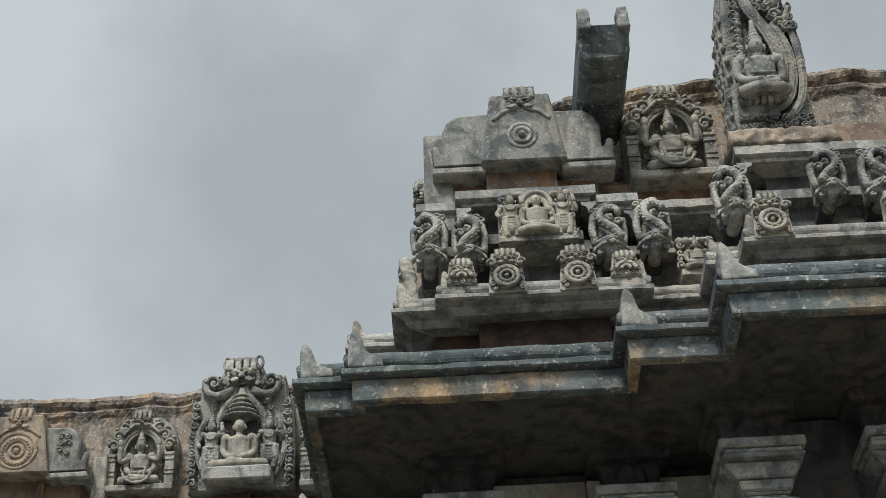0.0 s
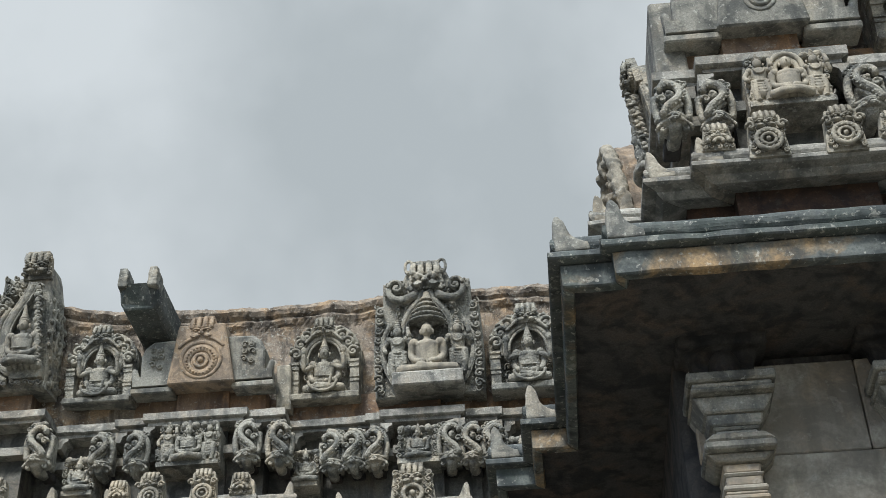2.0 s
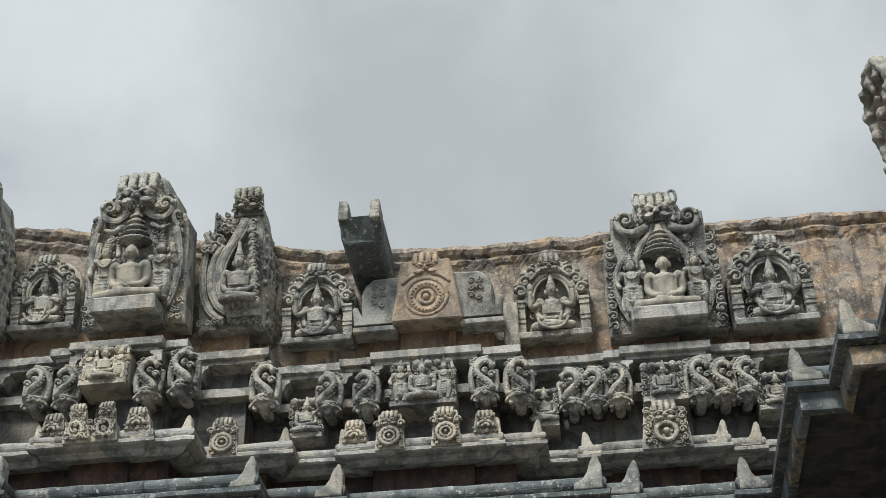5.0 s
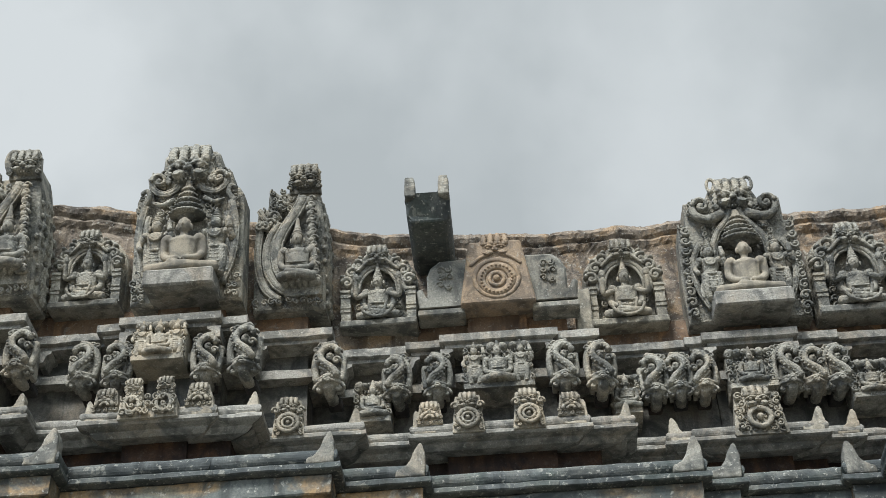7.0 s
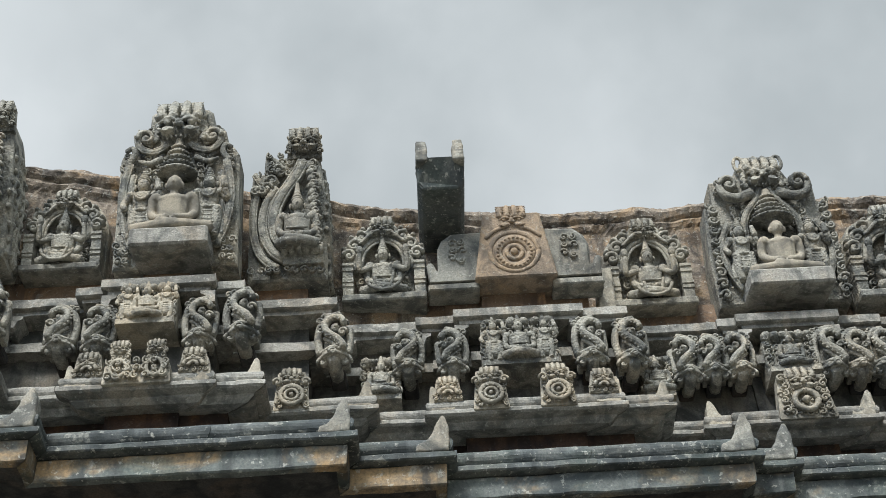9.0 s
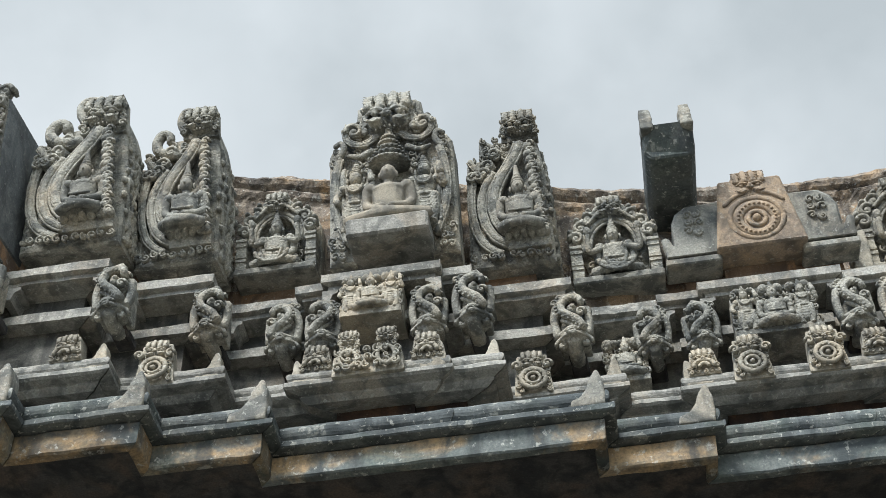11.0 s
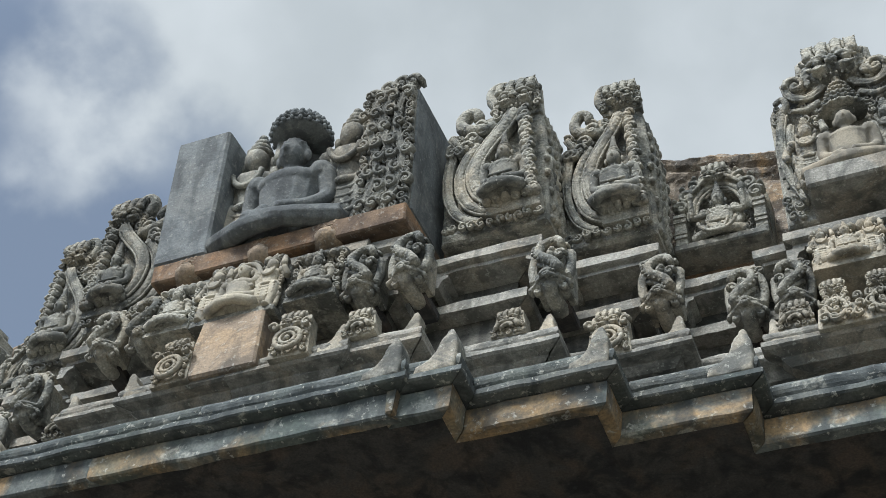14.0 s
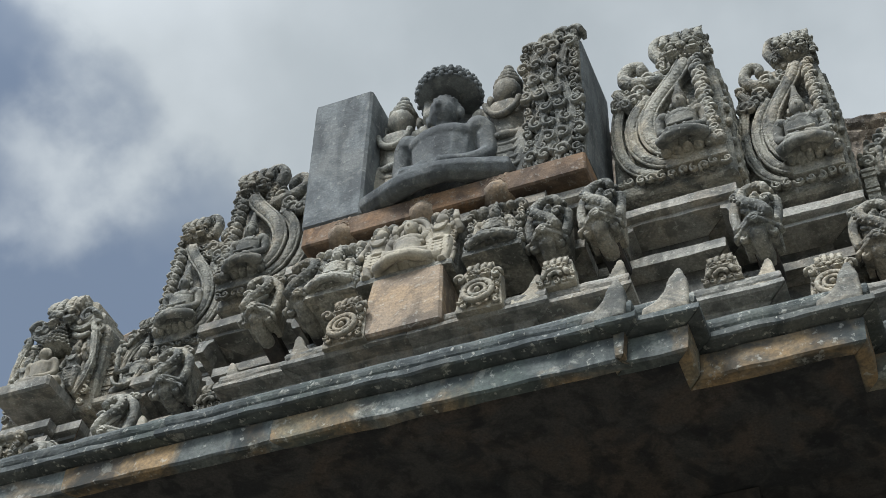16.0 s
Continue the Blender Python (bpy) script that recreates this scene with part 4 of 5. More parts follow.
def scroll_stele(w, h, seed, loops=True):
    """Broad bands sweep up to a beast's head, with a crowned deity in their bend and a garland along the corner."""
    rnd = random.Random(seed)
    s = Lumps()
    out = [(-0.5, 0), (0.5, 0), (0.49, 0.5), (0.45, 0.72), (0.40, 0.86), (0.36, 0.93), (0.10, 0.93), (0.03, 0.82), (-0.16, 0.81), (-0.20, 0.71), (-0.45, 0.70), (-0.49, 0.5)]
    if not loops:
        out[8] = (-0.26, 0.80)
    s.plate([(x * w, z * h) for x, z in out], 0.10, 0.37)

    def P(*pts):
        return [(x * w, z * h) for x, z in pts]
    s.ribbon(P((0.22, 0.74), (0.16, 0.66), (0.0, 0.56), (-0.13, 0.46), (-0.18, 0.34), (-0.13, 0.22), (0.0, 0.15), (0.12, 0.13)), 0.15 * w, 0.065, 0.045, 0.009)
    s.ribbon(P((-0.13, 0.57), (-0.26, 0.48), (-0.32, 0.36), (-0.28, 0.22), (-0.14, 0.115), (0.10, 0.085)), 0.105 * w, 0.075, 0.04, 0.008)
    s.ribbon(P((-0.40, 0.54), (-0.44, 0.40), (-0.42, 0.24), (-0.32, 0.11), (-0.12, 0.055)), 0.09 * w, 0.082, 0.035, 0.007)
    for j in range(5):
        s.curl((-0.40 + 0.07 * j) * w, 0.055, (0.545 + 0.012 * j * (j - 1)) * h, 0.034, 1.3, 0.011, (-1) ** j)
    foliage(s, rnd, -0.46 * w, -0.16 * w, 0.07, 0.50 * h, 0.70 * h, 0.026)
    s.ribbon(P((-0.12, 0.62), (-0.22, 0.58), (-0.34, 0.60), (-0.42, 0.67)), 0.07 * w, 0.075, 0.03, 0.006)
    foliage(s, rnd, -0.48 * w, 0.48 * w, 0.055, 0.0, 0.075 * h, 0.022)
    foliage(s, rnd, -0.10 * w, 0.42 * w, 0.05, 0.09 * h, 0.17 * h, 0.026)
    foliage(s, rnd, -0.15 * w, 0.10 * w, 0.06, 0.64 * h, 0.77 * h, 0.026)
    s.cube(-0.04 * w, 0.46 * w, 0.04, 0.2, 0.06 * h, 0.155 * h)
    for j in range(6):
        s.ball(((-0.02 + 0.09 * j) * w, 0.03, 0.14 * h), (0.05 * w, 0.03, 0.03 * h))
    # garland along the corner
    for j in range(13):
        z = (0.14 + 0.046 * j) * h
        s.ball((0.375 * w - 0.006 * w * j, 0.035, z), ((0.055 + 0.012 * (j % 2)) * w, 0.035, 0.03 * h))
        s.curl((0.41 - 0.006 * j) * w, 0.02, z + 0.01, 0.022, 1.1, 0.008, (-1) ** j)
    # side face: sweeping stems with leaves
    for q in range(3):
        pts = [((0.50 - 0.02 * g if g < 0.5 else 0.49 - 0.18 * (g - 0.5)) * w, 0.15 + 0.075 * q + 0.035 * math.sin(g * 13 + q), g * h) for g in np.linspace(0.04, 0.74, 9)]
        s.tube(pts, 0.02, 0.016, 1.0, 6)
        for x, y, z in pts[:-1]:
            s.ball((x + 0.004, y + 0.03, z + 0.03), (0.02, 0.026, 0.028))
            s.ball((x + 0.002, y - 0.03, z + 0.005), (0.016, 0.02, 0.02))
    # curled trunk, open in its middle
    if loops:
        s.tube([(0.0, 0.08, 0.68 * h), (-0.16 * w, 0.07, 0.68 * h), (-0.30 * w, 0.08, 0.72 * h), (-0.36 * w, 0.09, 0.79 * h), (-0.28 * w, 0.09, 0.86 * h), (-0.16 * w, 0.09, 0.84 * h), (-0.17 * w, 0.09, 0.79 * h)], 0.075 * w, 0.055 * w, 1.2, 8)
        s.curl(-0.33 * w, 0.10, 0.70 * h, 0.05 * w, 1.2, 0.02 * w)
        s.tube([(0.02 * w, 0.09, 0.84 * h), (-0.06 * w, 0.09, 0.92 * h), (-0.02 * w, 0.09, 0.985 * h), (0.10 * w, 0.09, 0.99 * h), (0.16 * w, 0.09, 0.95 * h)], 0.06 * w, 0.05 * w, 1.3, 8)
    else:
        s.tube([(-0.26 * w, 0.08, 0.62 * h), (-0.25 * w, 0.07, 0.80 * h), (-0.14 * w, 0.07, 0.76 * h), (0.0, 0.07, 0.70 * h)], 0.04 * w, 0.035 * w)
        foliage(s, rnd, -0.27 * w, -0.02 * w, 0.055, 0.66 * h, 0.82 * h, 0.022)
    lion_face(s, 0.22 * w, 0.07, h - 0.51 * w, 0.52 * w)
    frame_mesh = s.mesh("frame", None, 0, 0.0026, seed)
    g = Lumps()
    seated(g, 0.14 * w, 0.02, 0.13 * h, 0.36 * h, 0.24, 0.62)
    return frame_mesh, g.mesh("statue", None, 0, 0.001, seed + 1)


def put_scroll(u, v, z, meshes, label, flip=False, turn=0.0):
    t = holder("scroll_stele", at(u, v, z, turn, LEAN), label, "stele", "steles of the top row")
    if flip:
        t.scale = (-1, 1, 1)
    link("frame", meshes[0], CARVED, t)
    link("statue", meshes[1], STONE, t)
    return t


SCROLL_1, SCROLL_2 = scroll_stele(0.51, 0.97, 53), scroll_stele(0.42, 1.02, 59)
SCROLL_3 = scroll_stele(0.43, 1.02, 67, False)
put_scroll(2.84, 3.50, 6.38, scroll_stele(0.42, 0.92, 83), "pale carved stele with a beast's head on the bay's side", False, -90)
put_scroll(-3.41, 4.49, 6.41, SCROLL_1, "blue-grey corner stele with sweeping scrolls to a beast head")
put_scroll(-2.94, 4.69, 6.41, SCROLL_2, "grey corner stele with curling scrolls and a small deity")
put_scroll(-1.30, 5.03, 6.44, SCROLL_3, "grey corner stele with a garland and a crowned deity")
put_scroll(2 * MIDDLE + 3.41, 4.49, 6.41, scroll_stele(0.48, 0.87, 73), "stained corner stele with scrolls beside the plain slab", True)
put_scroll(2 * MIDDLE + 2.94, 4.69, 6.41, scroll_stele(0.40, 0.92, 79), "dark corner stele with scrolls at the far end", True)
put_scroll(4.64, 2.02, 6.42, scroll_stele(0.40, 1.16, 61), "tall carved corner stele with a beast's head", True)


def medallion(u, v, z, mat, side_mat, label, wing):
    w, h = 0.45, 0.46
    t = holder("medallion_block", at(u, v, z, 0, LEAN), label, "carved block", "medallion blocks")
    body = link("body", block("body", -w / 2, w / 2, 0, 0.25, 0, 0.92 * h, 0.01, 0.30), mat, t)
    s = Lumps()
    if wing:
        s.arc(0, 0.002, 0.36 * h, 0.30 * w, 0.28 * h, 0, 360, 0.016, None, 0.6)
        s.arc(0, 0.0, 0.34 * h, 0.205 * w, 0.2 * h, 0, 360, 0.026, None, 0.5)
    else:
        s.arc(0, 0.0, 0.34 * h, 0.16 * w, 0.16 * h, 0, 360, 0.012, None, 0.5)
    for k in range(24 if wing else 0):
        a = k * math.pi / 12
        s.ball((0.205 * w * math.cos(a), -0.012, 0.34 * h + 0.2 * h * math.sin(a)), 0.009)
    s.arc(0, -0.002, 0.34 * h, 0.10 * w, 0.10 * h, 0, 360, 0.013, None, 0.8)
    for k in (-1, 1):
        s.tube([(k * 0.03, 0.0, 0.72 * h), (k * 0.10, 0.0, 0.66 * h), (k * 0.15, 0.0, 0.56 * h)], 0.012)
    s.ball((0, -0.002, 0.35 * h), 0.022)
    link("ring_relief", s.mesh("ring_relief", None, 0, 0.0022, 5), mat, body, None, "concentric rings in relief")
    f = Lumps()
    lion_face(f, 0, 0.035, 0.62 * h, 0.22)
    link("mask", f.mesh("mask", None, 0, 0.0022, 6), mat, body, None, "small lion mask")
    for k in (-1, 1):
        s = Lumps()
        side = [(0.15, 0.04), (0.42, 0.04), (0.42, 0.24), (0.395, 0.30), (0.34, 0.345), (0.15, 0.35)]
        s.plate([(k * x, q) for x, q in (side if k > 0 else reversed(side))], 0.06, 0.24, 0.014)
        s.cube(k * 0.33 - 0.14, k * 0.33 + 0.14, 0.045, 0.24, 0.02, 0.09)
        s.tube([(k * 0.44, 0.08, 0.05), (k * 0.465, 0.08, 0.15)], 0.034, 0.02)
        if wing:
            foliage(s, random.Random(8), k * 0.31 - 0.05, k * 0.31 + 0.05, 0.055, 0.14, 0.30, 0.024)
        shelf = link("shelf", block("shelf", k * 0.34 - 0.14, k * 0.34 + 0.14, 0.05, 0.22, -0.03, 0.012), side_mat, t)
        link("wing", s.mesh("wing", None, 0, 0.0022, 7), side_mat, shelf)
    return t


medallion(-0.07, 5.20, 6.46, TAN, STONE, "tan stone block with a ringed medallion and lion mask", True)
medallion(3.36, 2.30, 6.50, STONE, STONE, "grey lichened block with a worn medallion", False)


def spout(u, v, z, label):
    t = holder("water_spout", at(u, v, z), label, "water spout", "stone water spouts")
    bm = bmesh.new()
    w, h, d, k = 0.13, 0.23, 0.82, 0.055
    sec = [(-w + 0.03, 0), (w - 0.03, 0), (w, 0.05), (w, h), (w - k, h), (w - k, h - 0.10), (-w + k, h - 0.10), (-w + k, h), (-w, h), (-w, 0.05)]
    a = [bm.verts.new((x, 0.0 if q > 0.06 else 0.10, q)) for x, q in sec]
    b = [bm.verts.new((x, d, q + 0.03)) for x, q in sec]
    bm.faces.new(a)
    bm.faces.new(b[::-1])
    for i in range(len(sec)):
        bm.faces.new((a[i], b[i], b[(i + 1) % len(sec)], a[(i + 1) % len(sec)]))
    link("trough", bevelled("trough", bm, 0.010), SLATE, t)
    for s in (-1, 1):
        b = Lumps()
        b.cube(s * 0.1 - 0.035, s * 0.1 + 0.035, -0.005, 0.16, 0.12, h + 0.045, 0.2)
        link("lug", b.mesh("lug", 0.009, 2, 0.006, 4 + s), STONE, t, None, "lichened upturned end of the trough")


spout(-0.45, 4.84, 6.90, "long hollowed stone water spout jutting from the parapet")
spout(3.80, 1.83, 6.84, "long dark stone water spout jutting over the bay")


def throne_group():
    """The large saint between two slabs on a wide base."""
    v, z = 4.29, 6.39
    t = holder("throne_niche", at(-4.36, v, z, 0, LEAN + 1), "plain and carved slabs flanking a niche on a base", "shrine")
    link("base", block("base", -0.60, 0.66, -0.01, 0.5, -0.11, 0.0), ORANGE, t, None, "orange-stained base slab")
    link("plain_slab", block("plain_slab", -0.61, -0.33, -0.01, 0.42, 0, 0.82, 0.012, -0.04), BLUE, t, None, "plain blue-grey upright slab")
    side = link("side_slab", block("side_slab", 0.40, 0.66, 0.04, 0.44, 0, 0.80, 0.012, 0.0), BLUE, t)
    b = Lumps()
    b.cube(0.39, 0.655, 0.03, 0.1, 0.0, 0.80, 0.02)
    rnd = random.Random(77)
    for j, (x, bow) in enumerate(((0.42, 0.06), (0.48, 0.07), (0.555, 0.05))):
        b.ribbon([(x - 0.02, 0.03), (x + bow, 0.16), (x + bow * 1.2, 0.34), (x + 0.01, 0.54), (x + 0.02, 0.70), (x + 0.07, 0.80)], 0.034, 0.022, 0.016, 0.005)
        for i in range(8):
            b.curl(x + 0.035 + 0.03 * math.sin(i * 0.9) + (0.03 if i % 2 else -0.03), 0.012, 0.06 + 0.098 * i, 0.032, 1.3, 0.010, (-1) ** i, i)
    for i in range(14):
        b.ball((0.643, 0.02, 0.05 + 0.056 * i), 0.014)
    foliage(b, rnd, 0.39, 0.655, 0.02, 0.0, 0.82, 0.024)
    for x, top in ((0.43, 0.80), (0.50, 0.83), (0.57, 0.85), (0.63, 0.84)):
        b.curl(x, 0.05, top, 0.04, 1.2, 0.017)
        b.ball((x, 0.06, top + 0.02), (0.03, 0.04, 0.03))
    link("scroll_face", b.mesh("scroll_face", None, 0, 0.0022, 9), STONE, side, None, "scrolled foliage in relief")
    back = link("back_slab", block("back_slab", -0.34, 0.42, 0.36, 0.48, 0, 0.92), STONE, t)
    g = Lumps()
    seated(g, 0.0, 0.09, 0.0, 0.74, 0, 0.98)
    g.cube(-0.14, 0.14, 0.16, 0.38, -0.005, 0.5)
    for k in range(40):
        a, e = k * 2.4, 0.25 + 1.2 * k / 40
        g.ball((0.072 * math.cos(a) * math.cos(e), 0.09 + 0.074 * math.sin(a) * math.cos(e), 0.63 + 0.07 * math.sin(e)), 0.011)
    s = link("statue", g.mesh("statue", 0.0065, 5, 0.0012, 3), BLUE, None, at(-4.36, v, z, 0, LEAN + 1))
    tagged(s, "smooth blue-grey seated saint on an orange base", "statue", "statues of the niche")
    u = Lumps()
    for r, h, thick in ((0.15, 0.77, 0.03), (0.148, 0.80, 0.03), (0.135, 0.83, 0.03), (0.11, 0.86, 0.03), (0.07, 0.885, 0.025)):
        u.ball((0.0, 0.13, h), (r, r, thick))
        for k in range(22):
            a = k * 0.2856
            u.ball((r * math.cos(a), 0.13 + r * math.sin(a), h), (0.012, 0.012, 0.016))
    u.tube([(0.0, 0.28, 0.4), (0.0, 0.3, 0.84)], 0.11, 0.08)
    link("canopy", u.mesh("canopy", None, 0, 0.0022, 2), BLUE, back, None, "tiered carved umbrella")
    for k, x in ((0, -0.245), (1, 0.275)):
        a = Lumps()
        standing(a, x, 0.17, 0.0, 0.90)
        a.cube(x - 0.1, x + 0.1, 0.27, 0.4, 0, 0.80)
        a.curl(x, 0.16, 0.3, 0.09, 1.2, 0.02)
        q = link("statue", a.mesh("statue", None, 0, 0.002, 12 + k), STONE, None, at(-4.36, v, z, 0, LEAN + 1))
        tagged(q, "dark carved standing attendant beside the saint", "statue", "statues of the niche")
    beast = Lumps()
    beast.ball((0, 0, 0.05), (0.075, 0.09, 0.06))
    lion_face(beast, 0, -0.04, 0.04, 0.13)
    beast.curl(0.11, 0.0, 0.06, 0.045, 1.2, 0.014)
    me = beast.mesh("lion", None, 0, 0.0022, 15)
    for x in (-0.42, -0.05, 0.28):
        q = link("crouching_lion", me, TAN, None, at(-4.36 + x, v + 0.06, 6.262))
        tagged(q, "small brown stone lion under the orange base", "stone lion", "small lions")


throne_group()


# ---- the middle row ----
def makara(seed):
    """A rearing water beast: boat-shaped breast, beaded neck, rolled crest."""
    rnd = random.Random(seed)
    b = Lumps()
    b.ball((0, 0.02, 0.085), (0.074, 0.085, 0.044))
    b.tube([(0, -0.03, 0.06), (0, 0.04, 0.035), (0, 0.12, 0.06)], 0.03, 0.035, 1.0, 8)
    for k in (-1, 1):
        b.curl(k * 0.055, 0.0, 0.055, 0.026, 1.2, 0.009, k)
    b.tube([(-0.072, 0.0, 0.105), (0, -0.07, 0.095), (0.072, 0.0, 0.105)], 0.013)
    b.tube([(-0.074, 0.0, 0.08), (0, -0.078, 0.068), (0.074, 0.0, 0.08)], 0.009)
    b.cube(-0.066, 0.066, 0.02, 0.12, 0.07, 0.29, 0.12)
    p = [(-0.05, -0.045, 0.10), (-0.03, -0.055, 0.14), (0.02, -0.055, 0.18), (0.045, -0.05, 0.225), (0.03, -0.04, 0.275), (-0.01, -0.035, 0.30), (-0.05, -0.04, 0.28), (-0.05, -0.045, 0.25)]
    b.tube(p, 0.023, 0.016, 1.4, 8)
    q = [(-0.015, -0.045, 0.11), (0.01, -0.045, 0.145), (0.045, -0.04, 0.17)]
    b.tube(q, 0.014, 0.009)
    for j in range(14):
        k = j / 13 * (len(p) - 2.01)
        i, f = int(k), k - int(k)
        c = [p[i][m] * (1 - f) + p[i + 1][m] * f for m in range(3)]
        b.ball((c[0] + 0.02, c[1] - 0.012, c[2] - 0.006), 0.0085)
    b.tube([(0.068, 0.0, 0.10), (0.078, 0.0, 0.19), (0.066, 0.0, 0.27), (0.02, 0.0, 0.325), (-0.03, -0.01, 0.325)], 0.02, 0.023, 1.3)
    b.tube([(-0.066, 0.0, 0.10), (-0.074, 0.01, 0.17), (-0.07, 0.01, 0.25)], 0.018, 0.022, 1.3)
    b.ball((-0.005, -0.02, 0.235), (0.026, 0.03, 0.03))
    b.ball((-0.012, -0.045, 0.24), 0.013)
    for j in range(5):
        b.curl(0.07 - 0.03 * j, -0.01, 0.30 + 0.022 * math.sin(j * 1.3) + rnd.uniform(-0.008, 0.008), 0.018, 1.1, 0.007, rnd.choice((-1, 1)))
    b.curl(-0.045, -0.04, 0.20, 0.022, 1.2, 0.008, -1)
    b.curl(0.0, -0.065, 0.07, 0.02, 1.2, 0.006, 1)
    return b.mesh("carving", None, 0, 0.002, seed)


MAKARAS = [makara(k) for k in (1, 2, 3)]


def put_makara(u, v, z, face, k=0, size=1.0, turn=0.0, label="grey stone water beast bracket under the ledge", mat=None):
    t = holder("beast_bracket", at(u, v, z, turn), label, "bracket", "beast brackets")
    link("carving", MAKARAS[k % 3], mat or CARVED, t, Matrix.Diagonal((face * size, size, size, 1)))
    # Shank coloured dark to pass for the shade behind the beast.
    link("shank", block("shank", -0.04, 0.04, 0.08, 0.24, 0.05, 0.10), SOOT_SHADE, t)


z = 5.80
for i, (u, v, face) in enumerate(((-0.68, 5.22, 1), (-0.45, 5.22, 1), (0.27, 5.22, -1), (0.48, 5.22, -1), (0.79, 5.40, 1), (0.93, 5.40, 1), (1.07, 5.40, 1), (1.56, 5.40, -1), (1.70, 5.40, -1), (1.84, 5.40, -1),
                                  (-2.39, 4.87, 1), (-2.20, 4.87, 1), (-1.70, 4.87, -1), (-1.49, 4.87, -1), (-1.05, 5.10, -1), (-3.10, 4.52, -1), (-2.70, 4.72, -1), (-3.85, 4.31, -1), (-3.64, 4.31, -1),
                                  (-4.87, 4.31, 1), (-5.08, 4.31, 1), (-5.62, 4.54, 1), (-6.02, 4.74, 1), (-6.52, 4.87, 1), (-7.0, 4.87, -1),
                                  (2.85, 2.27, 1), (3.05, 2.27, 1), (3.74, 2.27, -1), (3.96, 2.27, -1), (4.32, 2.04, 1), (4.76, 1.92, 1), (5.0, 1.92, -1))):
    put_makara(u, v, z + random.uniform(-0.015, 0.015), face, i, random.uniform(0.95, 1.08), random.uniform(-4, 4))
for v, k in ((3.3, 0), (3.8, 1), (4.4, 2)):
    put_makara(2.70, v, z, 1, k, 1.0, -90, "grey stone beast bracket on the bay's side")



def relief_panel(u, v, z, w, h, figures, label, mat=None, seed=0, canopy=False):
    t = holder("relief_panel", at(u, v, z), label, "relief", "relief panels")
    b = Lumps()
    b.cube(-w / 2, w / 2, 0.045, 0.22, 0, h * 0.92, 0.03)
    rnd = random.Random(seed)
    for k in (-1, 1):
        foliage(b, rnd, k * 0.44 * w - 0.025, k * 0.44 * w + 0.025, 0.01, 0.05, h * 0.9, 0.02)
    foliage(b, rnd, -0.46 * w, 0.46 * w, 0.035, 0.05, h * 0.92, 0.021)
    b.cube(-w / 2, w / 2, -0.015, 0.2, 0, 0.035)
    for j in range(6):
        b.ball((w * (-0.4 + 0.16 * j), 0.03, h * 0.93), (0.03, 0.04, rnd.uniform(0.015, 0.035)))
    link("panel", b.mesh("panel", None, 0, 0.0022, seed), mat or CARVED, t)
    g = Lumps()
    if figures == 3:
        seated(g, 0, 0.0, 0.03, h * 0.84, 0 if canopy else 0.12, 0.75)
        for k in (-1, 1):
            standing(g, k * 0.33 * w, 0.01, 0.03, h * 0.92)
    else:
        seated(g, 0, 0.0, 0.03, h * 0.8, 0.15, 0.8)
    if canopy:
        g.arc(0, 0.0, h * 0.70, 0.075, 0.085, -10, 190, 0.013)
        g.arc(0, 0.02, h * 0.70, 0.055, 0.065, -10, 190, 0.02)
    link("statue", g.mesh("statue", None, 0, 0.001, seed + 1), mat or (STATUE if canopy else CARVED), t)


relief_panel(-0.10, 5.16, 5.83, 0.40, 0.32, 3, "dark relief panel of three figures", None, 3)
relief_panel(-1.96, 4.79, 5.92, 0.29, 0.27, 3, "pale relief panel of a seated figure", PALE, 5)
relief_panel(1.35, 5.37, 5.85, 0.27, 0.28, 1, "small relief of a seated figure among scrolls", None, 7)
relief_panel(-0.82, 5.24, 5.71, 0.20, 0.28, 1, "worn relief of a squat figure", None, 9)
relief_panel(0.62, 5.38, 5.74, 0.16, 0.27, 1, "worn relief of a squat figure", None, 11)
relief_panel(2.01, 5.38, 5.74, 0.23, 0.26, 1, "rounded relief of a seated saint", None, 13)
q = link("tapered_block", block("tapered_block", -0.17, 0.17, 0, 0.3, 0, 0.34, 0.01, 0.14), TAN, None, at(-4.40, 4.25, 5.50))
tagged(q, "beige tapered block under the saint's relief", "block")
relief_panel(-4.42, 4.27, 5.83, 0.40, 0.40, 3, "relief of a saint under an umbrella with attendants", None, 15, True)
relief_panel(-4.06, 4.27, 5.84, 0.24, 0.33, 1, "rounded relief of a seated deity", None, 17)
relief_panel(-4.74, 4.27, 5.84, 0.22, 0.33, 1, "rounded relief of a seated deity with a halo", None, 19)
relief_panel(3.39, 2.20, 5.88, 0.39, 0.33, 3, "pale saint under an umbrella between two attendants", None, 21, True)
relief_panel(4.16, 2.30, 5.70, 0.18, 0.24, 1, "pale lichened relief of a small beast", PALE, 25)
relief_panel(2 * MIDDLE + 1.96, 4.79, 5.92, 0.29, 0.27, 1, "dark relief panel of a seated figure", None, 5)


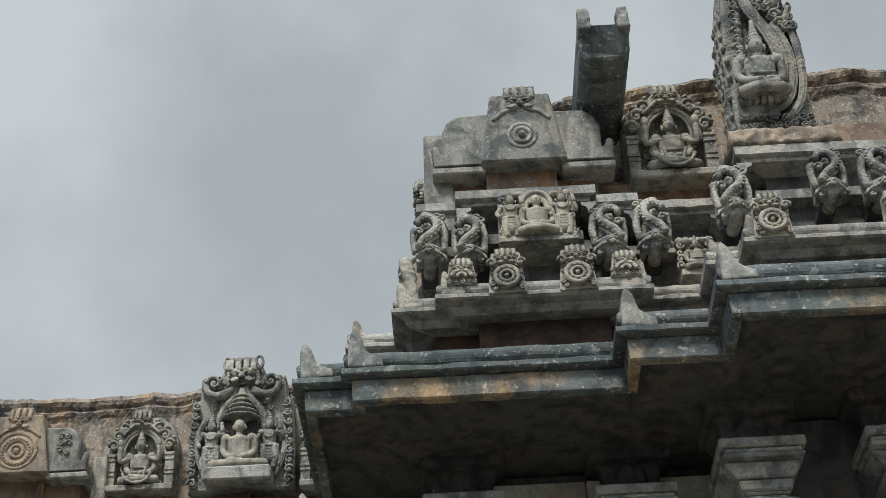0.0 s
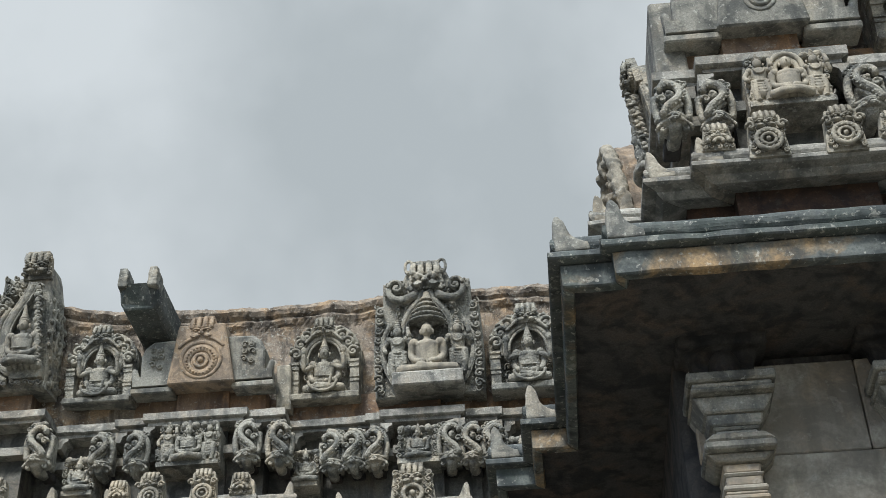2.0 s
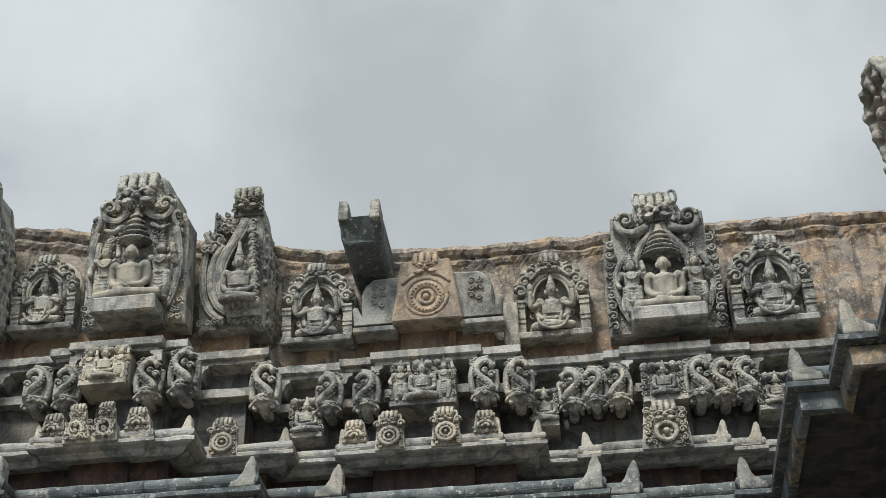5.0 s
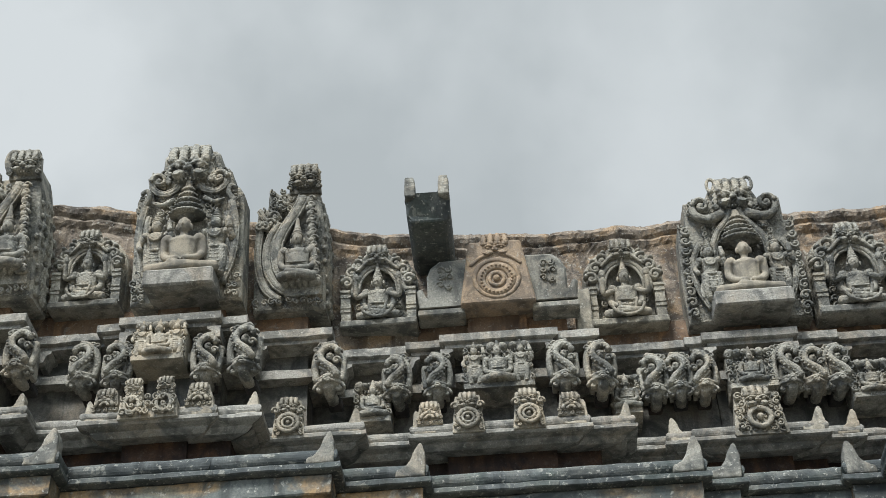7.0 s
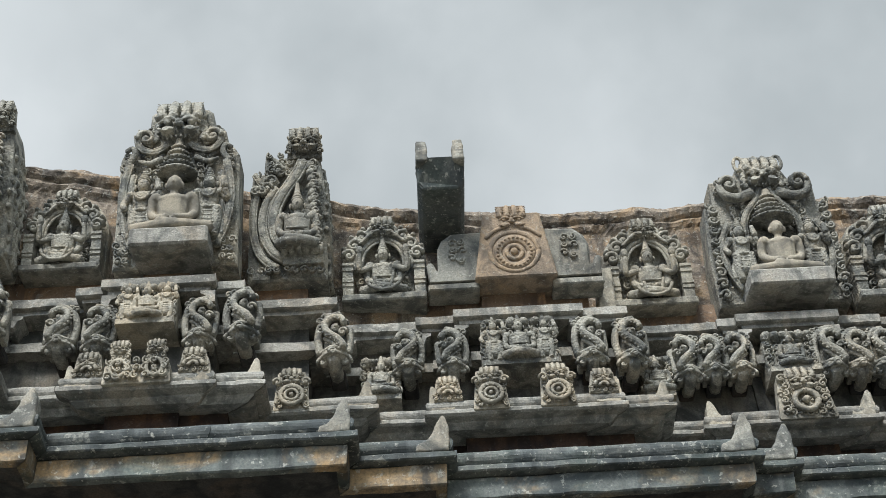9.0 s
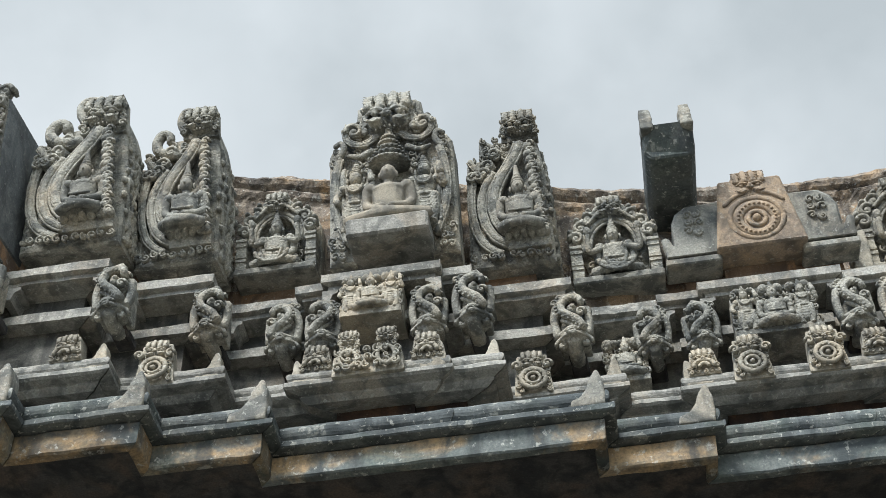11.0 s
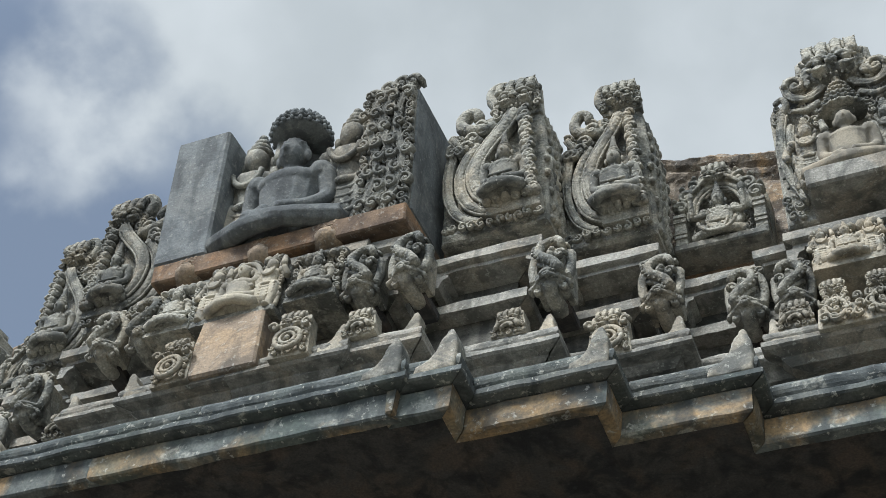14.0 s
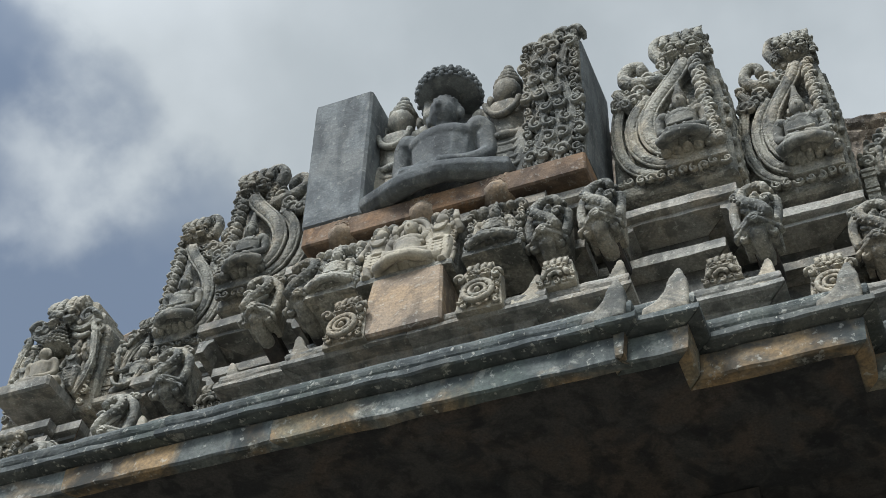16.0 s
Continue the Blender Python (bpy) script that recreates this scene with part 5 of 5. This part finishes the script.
# ---- the lower row of lion-mask antefixes ----
def antefix(kind, seed):
    b = Lumps()
    rnd = random.Random(seed)
    if kind == "tall":
        w, h = 0.18, 0.25
        b.cube(-w / 2, w / 2, 0.026, 0.09, 0, h * 0.92, 0.24)
        b.arc(0, 0.0, 0.075, 0.055, 0.055, 0, 360, 0.012)
        b.arc(0, -0.002, 0.075, 0.032, 0.032, 0, 360, 0.008)
        b.ball((0, -0.003, 0.075), 0.013)
        for k in range(10):
            b.ball((0.045 * math.cos(k * 0.63), -0.006, 0.075 + 0.045 * math.sin(k * 0.63)), 0.0075)
        for k in (-1, 1):
            b.curl(k * 0.068, 0.0, 0.15, 0.022, 1.2, 0.007, k)
        lion_face(b, 0, 0.02, 0.125, 0.132)
        foliage(b, rnd, -0.085, -0.04, 0.016, 0.0, 0.15, 0.014)
        foliage(b, rnd, 0.04, 0.085, 0.016, 0.0, 0.15, 0.014)
    elif kind == "low":
        w, h = 0.145, 0.15
        b.cube(-w / 2, w / 2, 0.022, 0.09, 0, h * 0.9, 0.25)
        b.arc(0, 0.0, 0.03, 0.045, 0.035, 0, 180, 0.011)
        b.arc(0, 0.0, 0.03, 0.02, 0.018, 0, 180, 0.009)
        lion_face(b, 0, 0.02, 0.03, 0.125)
        foliage(b, rnd, -0.07, 0.07, 0.018, 0.0, 0.06, 0.013)
    elif kind == "wide":
        w, h = 0.30, 0.29
        b.cube(-w / 2, w / 2, 0.022, 0.1, 0, h * 0.92, 0.22)
        b.arc(0, 0.0, 0.095, 0.06, 0.06, 0, 360, 0.016)
        b.ball((0, -0.006, 0.095), 0.02)
        for k in (-1, 1):
            foliage(b, rnd, k * 0.10 - 0.035, k * 0.10 + 0.035, 0.0, 0.02, 0.26, 0.022)
        lion_face(b, 0, 0.015, 0.13, 0.19)
        foliage(b, rnd, -0.13, 0.13, 0.018, 0.01, 0.24, 0.018)
    else:
        w, h = 0.32, 0.28
        b.cube(-w / 2, w / 2, 0.02, 0.08, 0, 0.11, 0.05)
        for k in (-1, 1):
            b.cube(k * 0.085 - 0.055, k * 0.085 + 0.055, 0.02, 0.08, 0.08, 0.24, 0.45)
            foliage(b, rnd, k * 0.085 - 0.05, k * 0.085 + 0.05, 0.016, 0.10, 0.24, 0.015)
            b.arc(k * 0.085, 0.0, 0.075, 0.04, 0.05, 0, 360, 0.010)
            lion_face(b, k * 0.085, 0.015, 0.155, 0.10)
        foliage(b, rnd, -0.15, 0.15, 0.0, 0.01, 0.13, 0.02)
    return b.mesh("antefix", None, 0, 0.0022, seed)


FIX = {k: antefix(k, i + 2) for i, k in enumerate(("tall", "low", "wide", "twin"))}
WORDS = {"tall": "pale lion-mask antefix over a ringed rosette", "low": "low lion-mask antefix half hidden by the cornice", "wide": "broad carved antefix with a rosette and lion mask", "twin": "twin-peaked antefix of carved foliage"}
for kind, u, v in (("low", -0.49, 5.04), ("tall", -0.28, 5.02), ("tall", 0.05, 5.02), ("low", 0.28, 5.04), ("wide", 1.32, 5.25), ("low", -2.19, 4.70), ("twin", -1.95, 4.67), ("low", -1.69, 4.70),
                   ("tall", -1.25, 4.95), ("tall", -2.88, 4.57), ("low", -3.24, 4.43), ("tall", -4.08, 4.22), ("low", -3.80, 4.26), ("tall", -4.62, 4.22), ("low", -5.3, 4.43), ("tall", -5.85, 4.57), ("twin", -6.8, 4.67),
                   ("low", 3.0, 2.06), ("tall", 3.21, 2.04), ("tall", 3.54, 2.04), ("low", 3.77, 2.06), ("tall", 4.40, 1.72), ("tall", 5.0, 1.72), ("tall", 5.5, 1.72)):
    q = link("antefix", FIX[kind], PALE, None, at(u, v, 5.49 if kind in ("tall", "wide", "twin") else 5.56, random.uniform(-3, 3)))
    tagged(q, WORDS[kind], "antefix", "antefixes of the lower cornice")


q = link("corner_slab", block("corner_slab", 2.83, 2.99, 2.44, 2.9, 6.26, 6.84, 0.012, 0.1), STONE, None, BASE)
tagged(q, "plain grey upright slab at the bay's corner", "slab")


def rough_slab():
    """A ragged stone and its mortar bed under the tall corner stele of the bay."""
    t = holder("rough_slab", at(4.62, 2.02, 6.262), "ragged grey stone slab on an orange mortar bed", "slab")
    for name, x0, x1, y0, y1, z0, z1, mat, wear in (("mortar", -0.20, 0.24, 0.10, 0.5, 0.09, 0.22, ORANGE, 0.012), ("slab", -0.28, 0.30, -0.03, 0.5, 0.0, 0.10, TAN, 0.02)):
        b = Lumps()
        b.cube(x0, x1, y0, y1, z0, z1, 0.1)
        link(name, b.mesh(name, 0.014, 3, wear, 8), mat, t)


rough_slab()
q = link("upright_slab", block("upright_slab", -0.05, 0.05, 0, 0.12, 0, 0.33, 0.008, 0.06), PALE, None, at(0.44, 5.47, 6.36, 0, LEAN))
tagged(q, "narrow pale upright slab beside the openwork arch", "slab")


# ---- under the bay's eave: pilasters and wall stones ----
def pilaster(u, v, label):
    t = holder("pilaster", at(u, v, 0), label, "pilaster", "pilasters of the bay")
    rings = [("shaft", 0.092, 0.0, 4.12, 0.0), ("band", 0.112, 4.12, 4.145, 0), ("band", 0.10, 4.145, 4.165, 0), ("band", 0.112, 4.165, 4.19, 0), ("band", 0.10, 4.19, 4.21, 0), ("band", 0.11, 4.21, 4.235, 0),
             ("band", 0.09, 4.235, 4.28, 0.0), ("band", 0.10, 4.28, 4.295, 0.0), ("band", 0.085, 4.295, 4.34, -0.15), ("cushion", 0.10, 4.34, 4.38, -0.45), ("cushion", 0.15, 4.38, 4.415, 0.0), ("cushion", 0.152, 4.415, 4.45, 0.3),
             ("neck", 0.105, 4.45, 4.49, 0.0), ("neck", 0.118, 4.49, 4.505, 0.0), ("capital", 0.108, 4.505, 4.56, -0.12), ("capital", 0.125, 4.56, 4.64, -0.38), ("abacus", 0.178, 4.64, 4.66, 0.0), ("abacus", 0.17, 4.66, 4.685, 0.0), ("abacus", 0.19, 4.685, 4.73, 0.0)]
    for n, r, z0, z1, tp in rings:
        r *= 0.84 if n in ("shaft", "band", "neck") else 1.0
        link(n, block(n, -r, r, -r * 0.9, 0.25, z0, z1 + 0.001, 0.008, tp), WALL if n in ("shaft", "band") else STONE, t)
    b = Lumps()
    b.cube(-0.11, 0.11, 0.0, 0.3, 4.73, 4.98, -0.5)
    b.ball((0, -0.02, 4.83), (0.07, 0.06, 0.09))
    b.cube(-0.2, 0.2, -0.08, 0.3, 4.92, 5.0)
    # Bracket is coloured dark, with the shade under the eave put into it.
    link("bracket", b.mesh("bracket", 0.012, 1, 0.006, 3), SOOT_SHADE, t)


for u, v in ((2.96, 2.72), (3.75, 2.72), (4.27, 2.35), (4.9, 2.3)):
    pilaster(u, v, "moulded stone pilaster with a spreading capital")


def wall_stones():
    top = tagged(holder("wall_bay", BASE, "pale grey dressed stones of the bay's wall", "wall"), kind="structure")
    rnd = random.Random(4)
    z = 0.0
    rows = [0.6] * 6 + [0.84, 0.45]
    for j, h in enumerate(rows):
        u = 3.06 - (0.25 if j % 2 else 0.0)
        while u < 4.15:
            w = rnd.uniform(0.5, 0.75)
            link("wall_stone", block("wall_stone", u + 0.002, u + w - 0.002, 2.80 + rnd.uniform(-0.004, 0.004), 2.97, z + 0.002, z + h - 0.002, 0.006), WALL, top)
            u += w
        z += h


wall_stones()
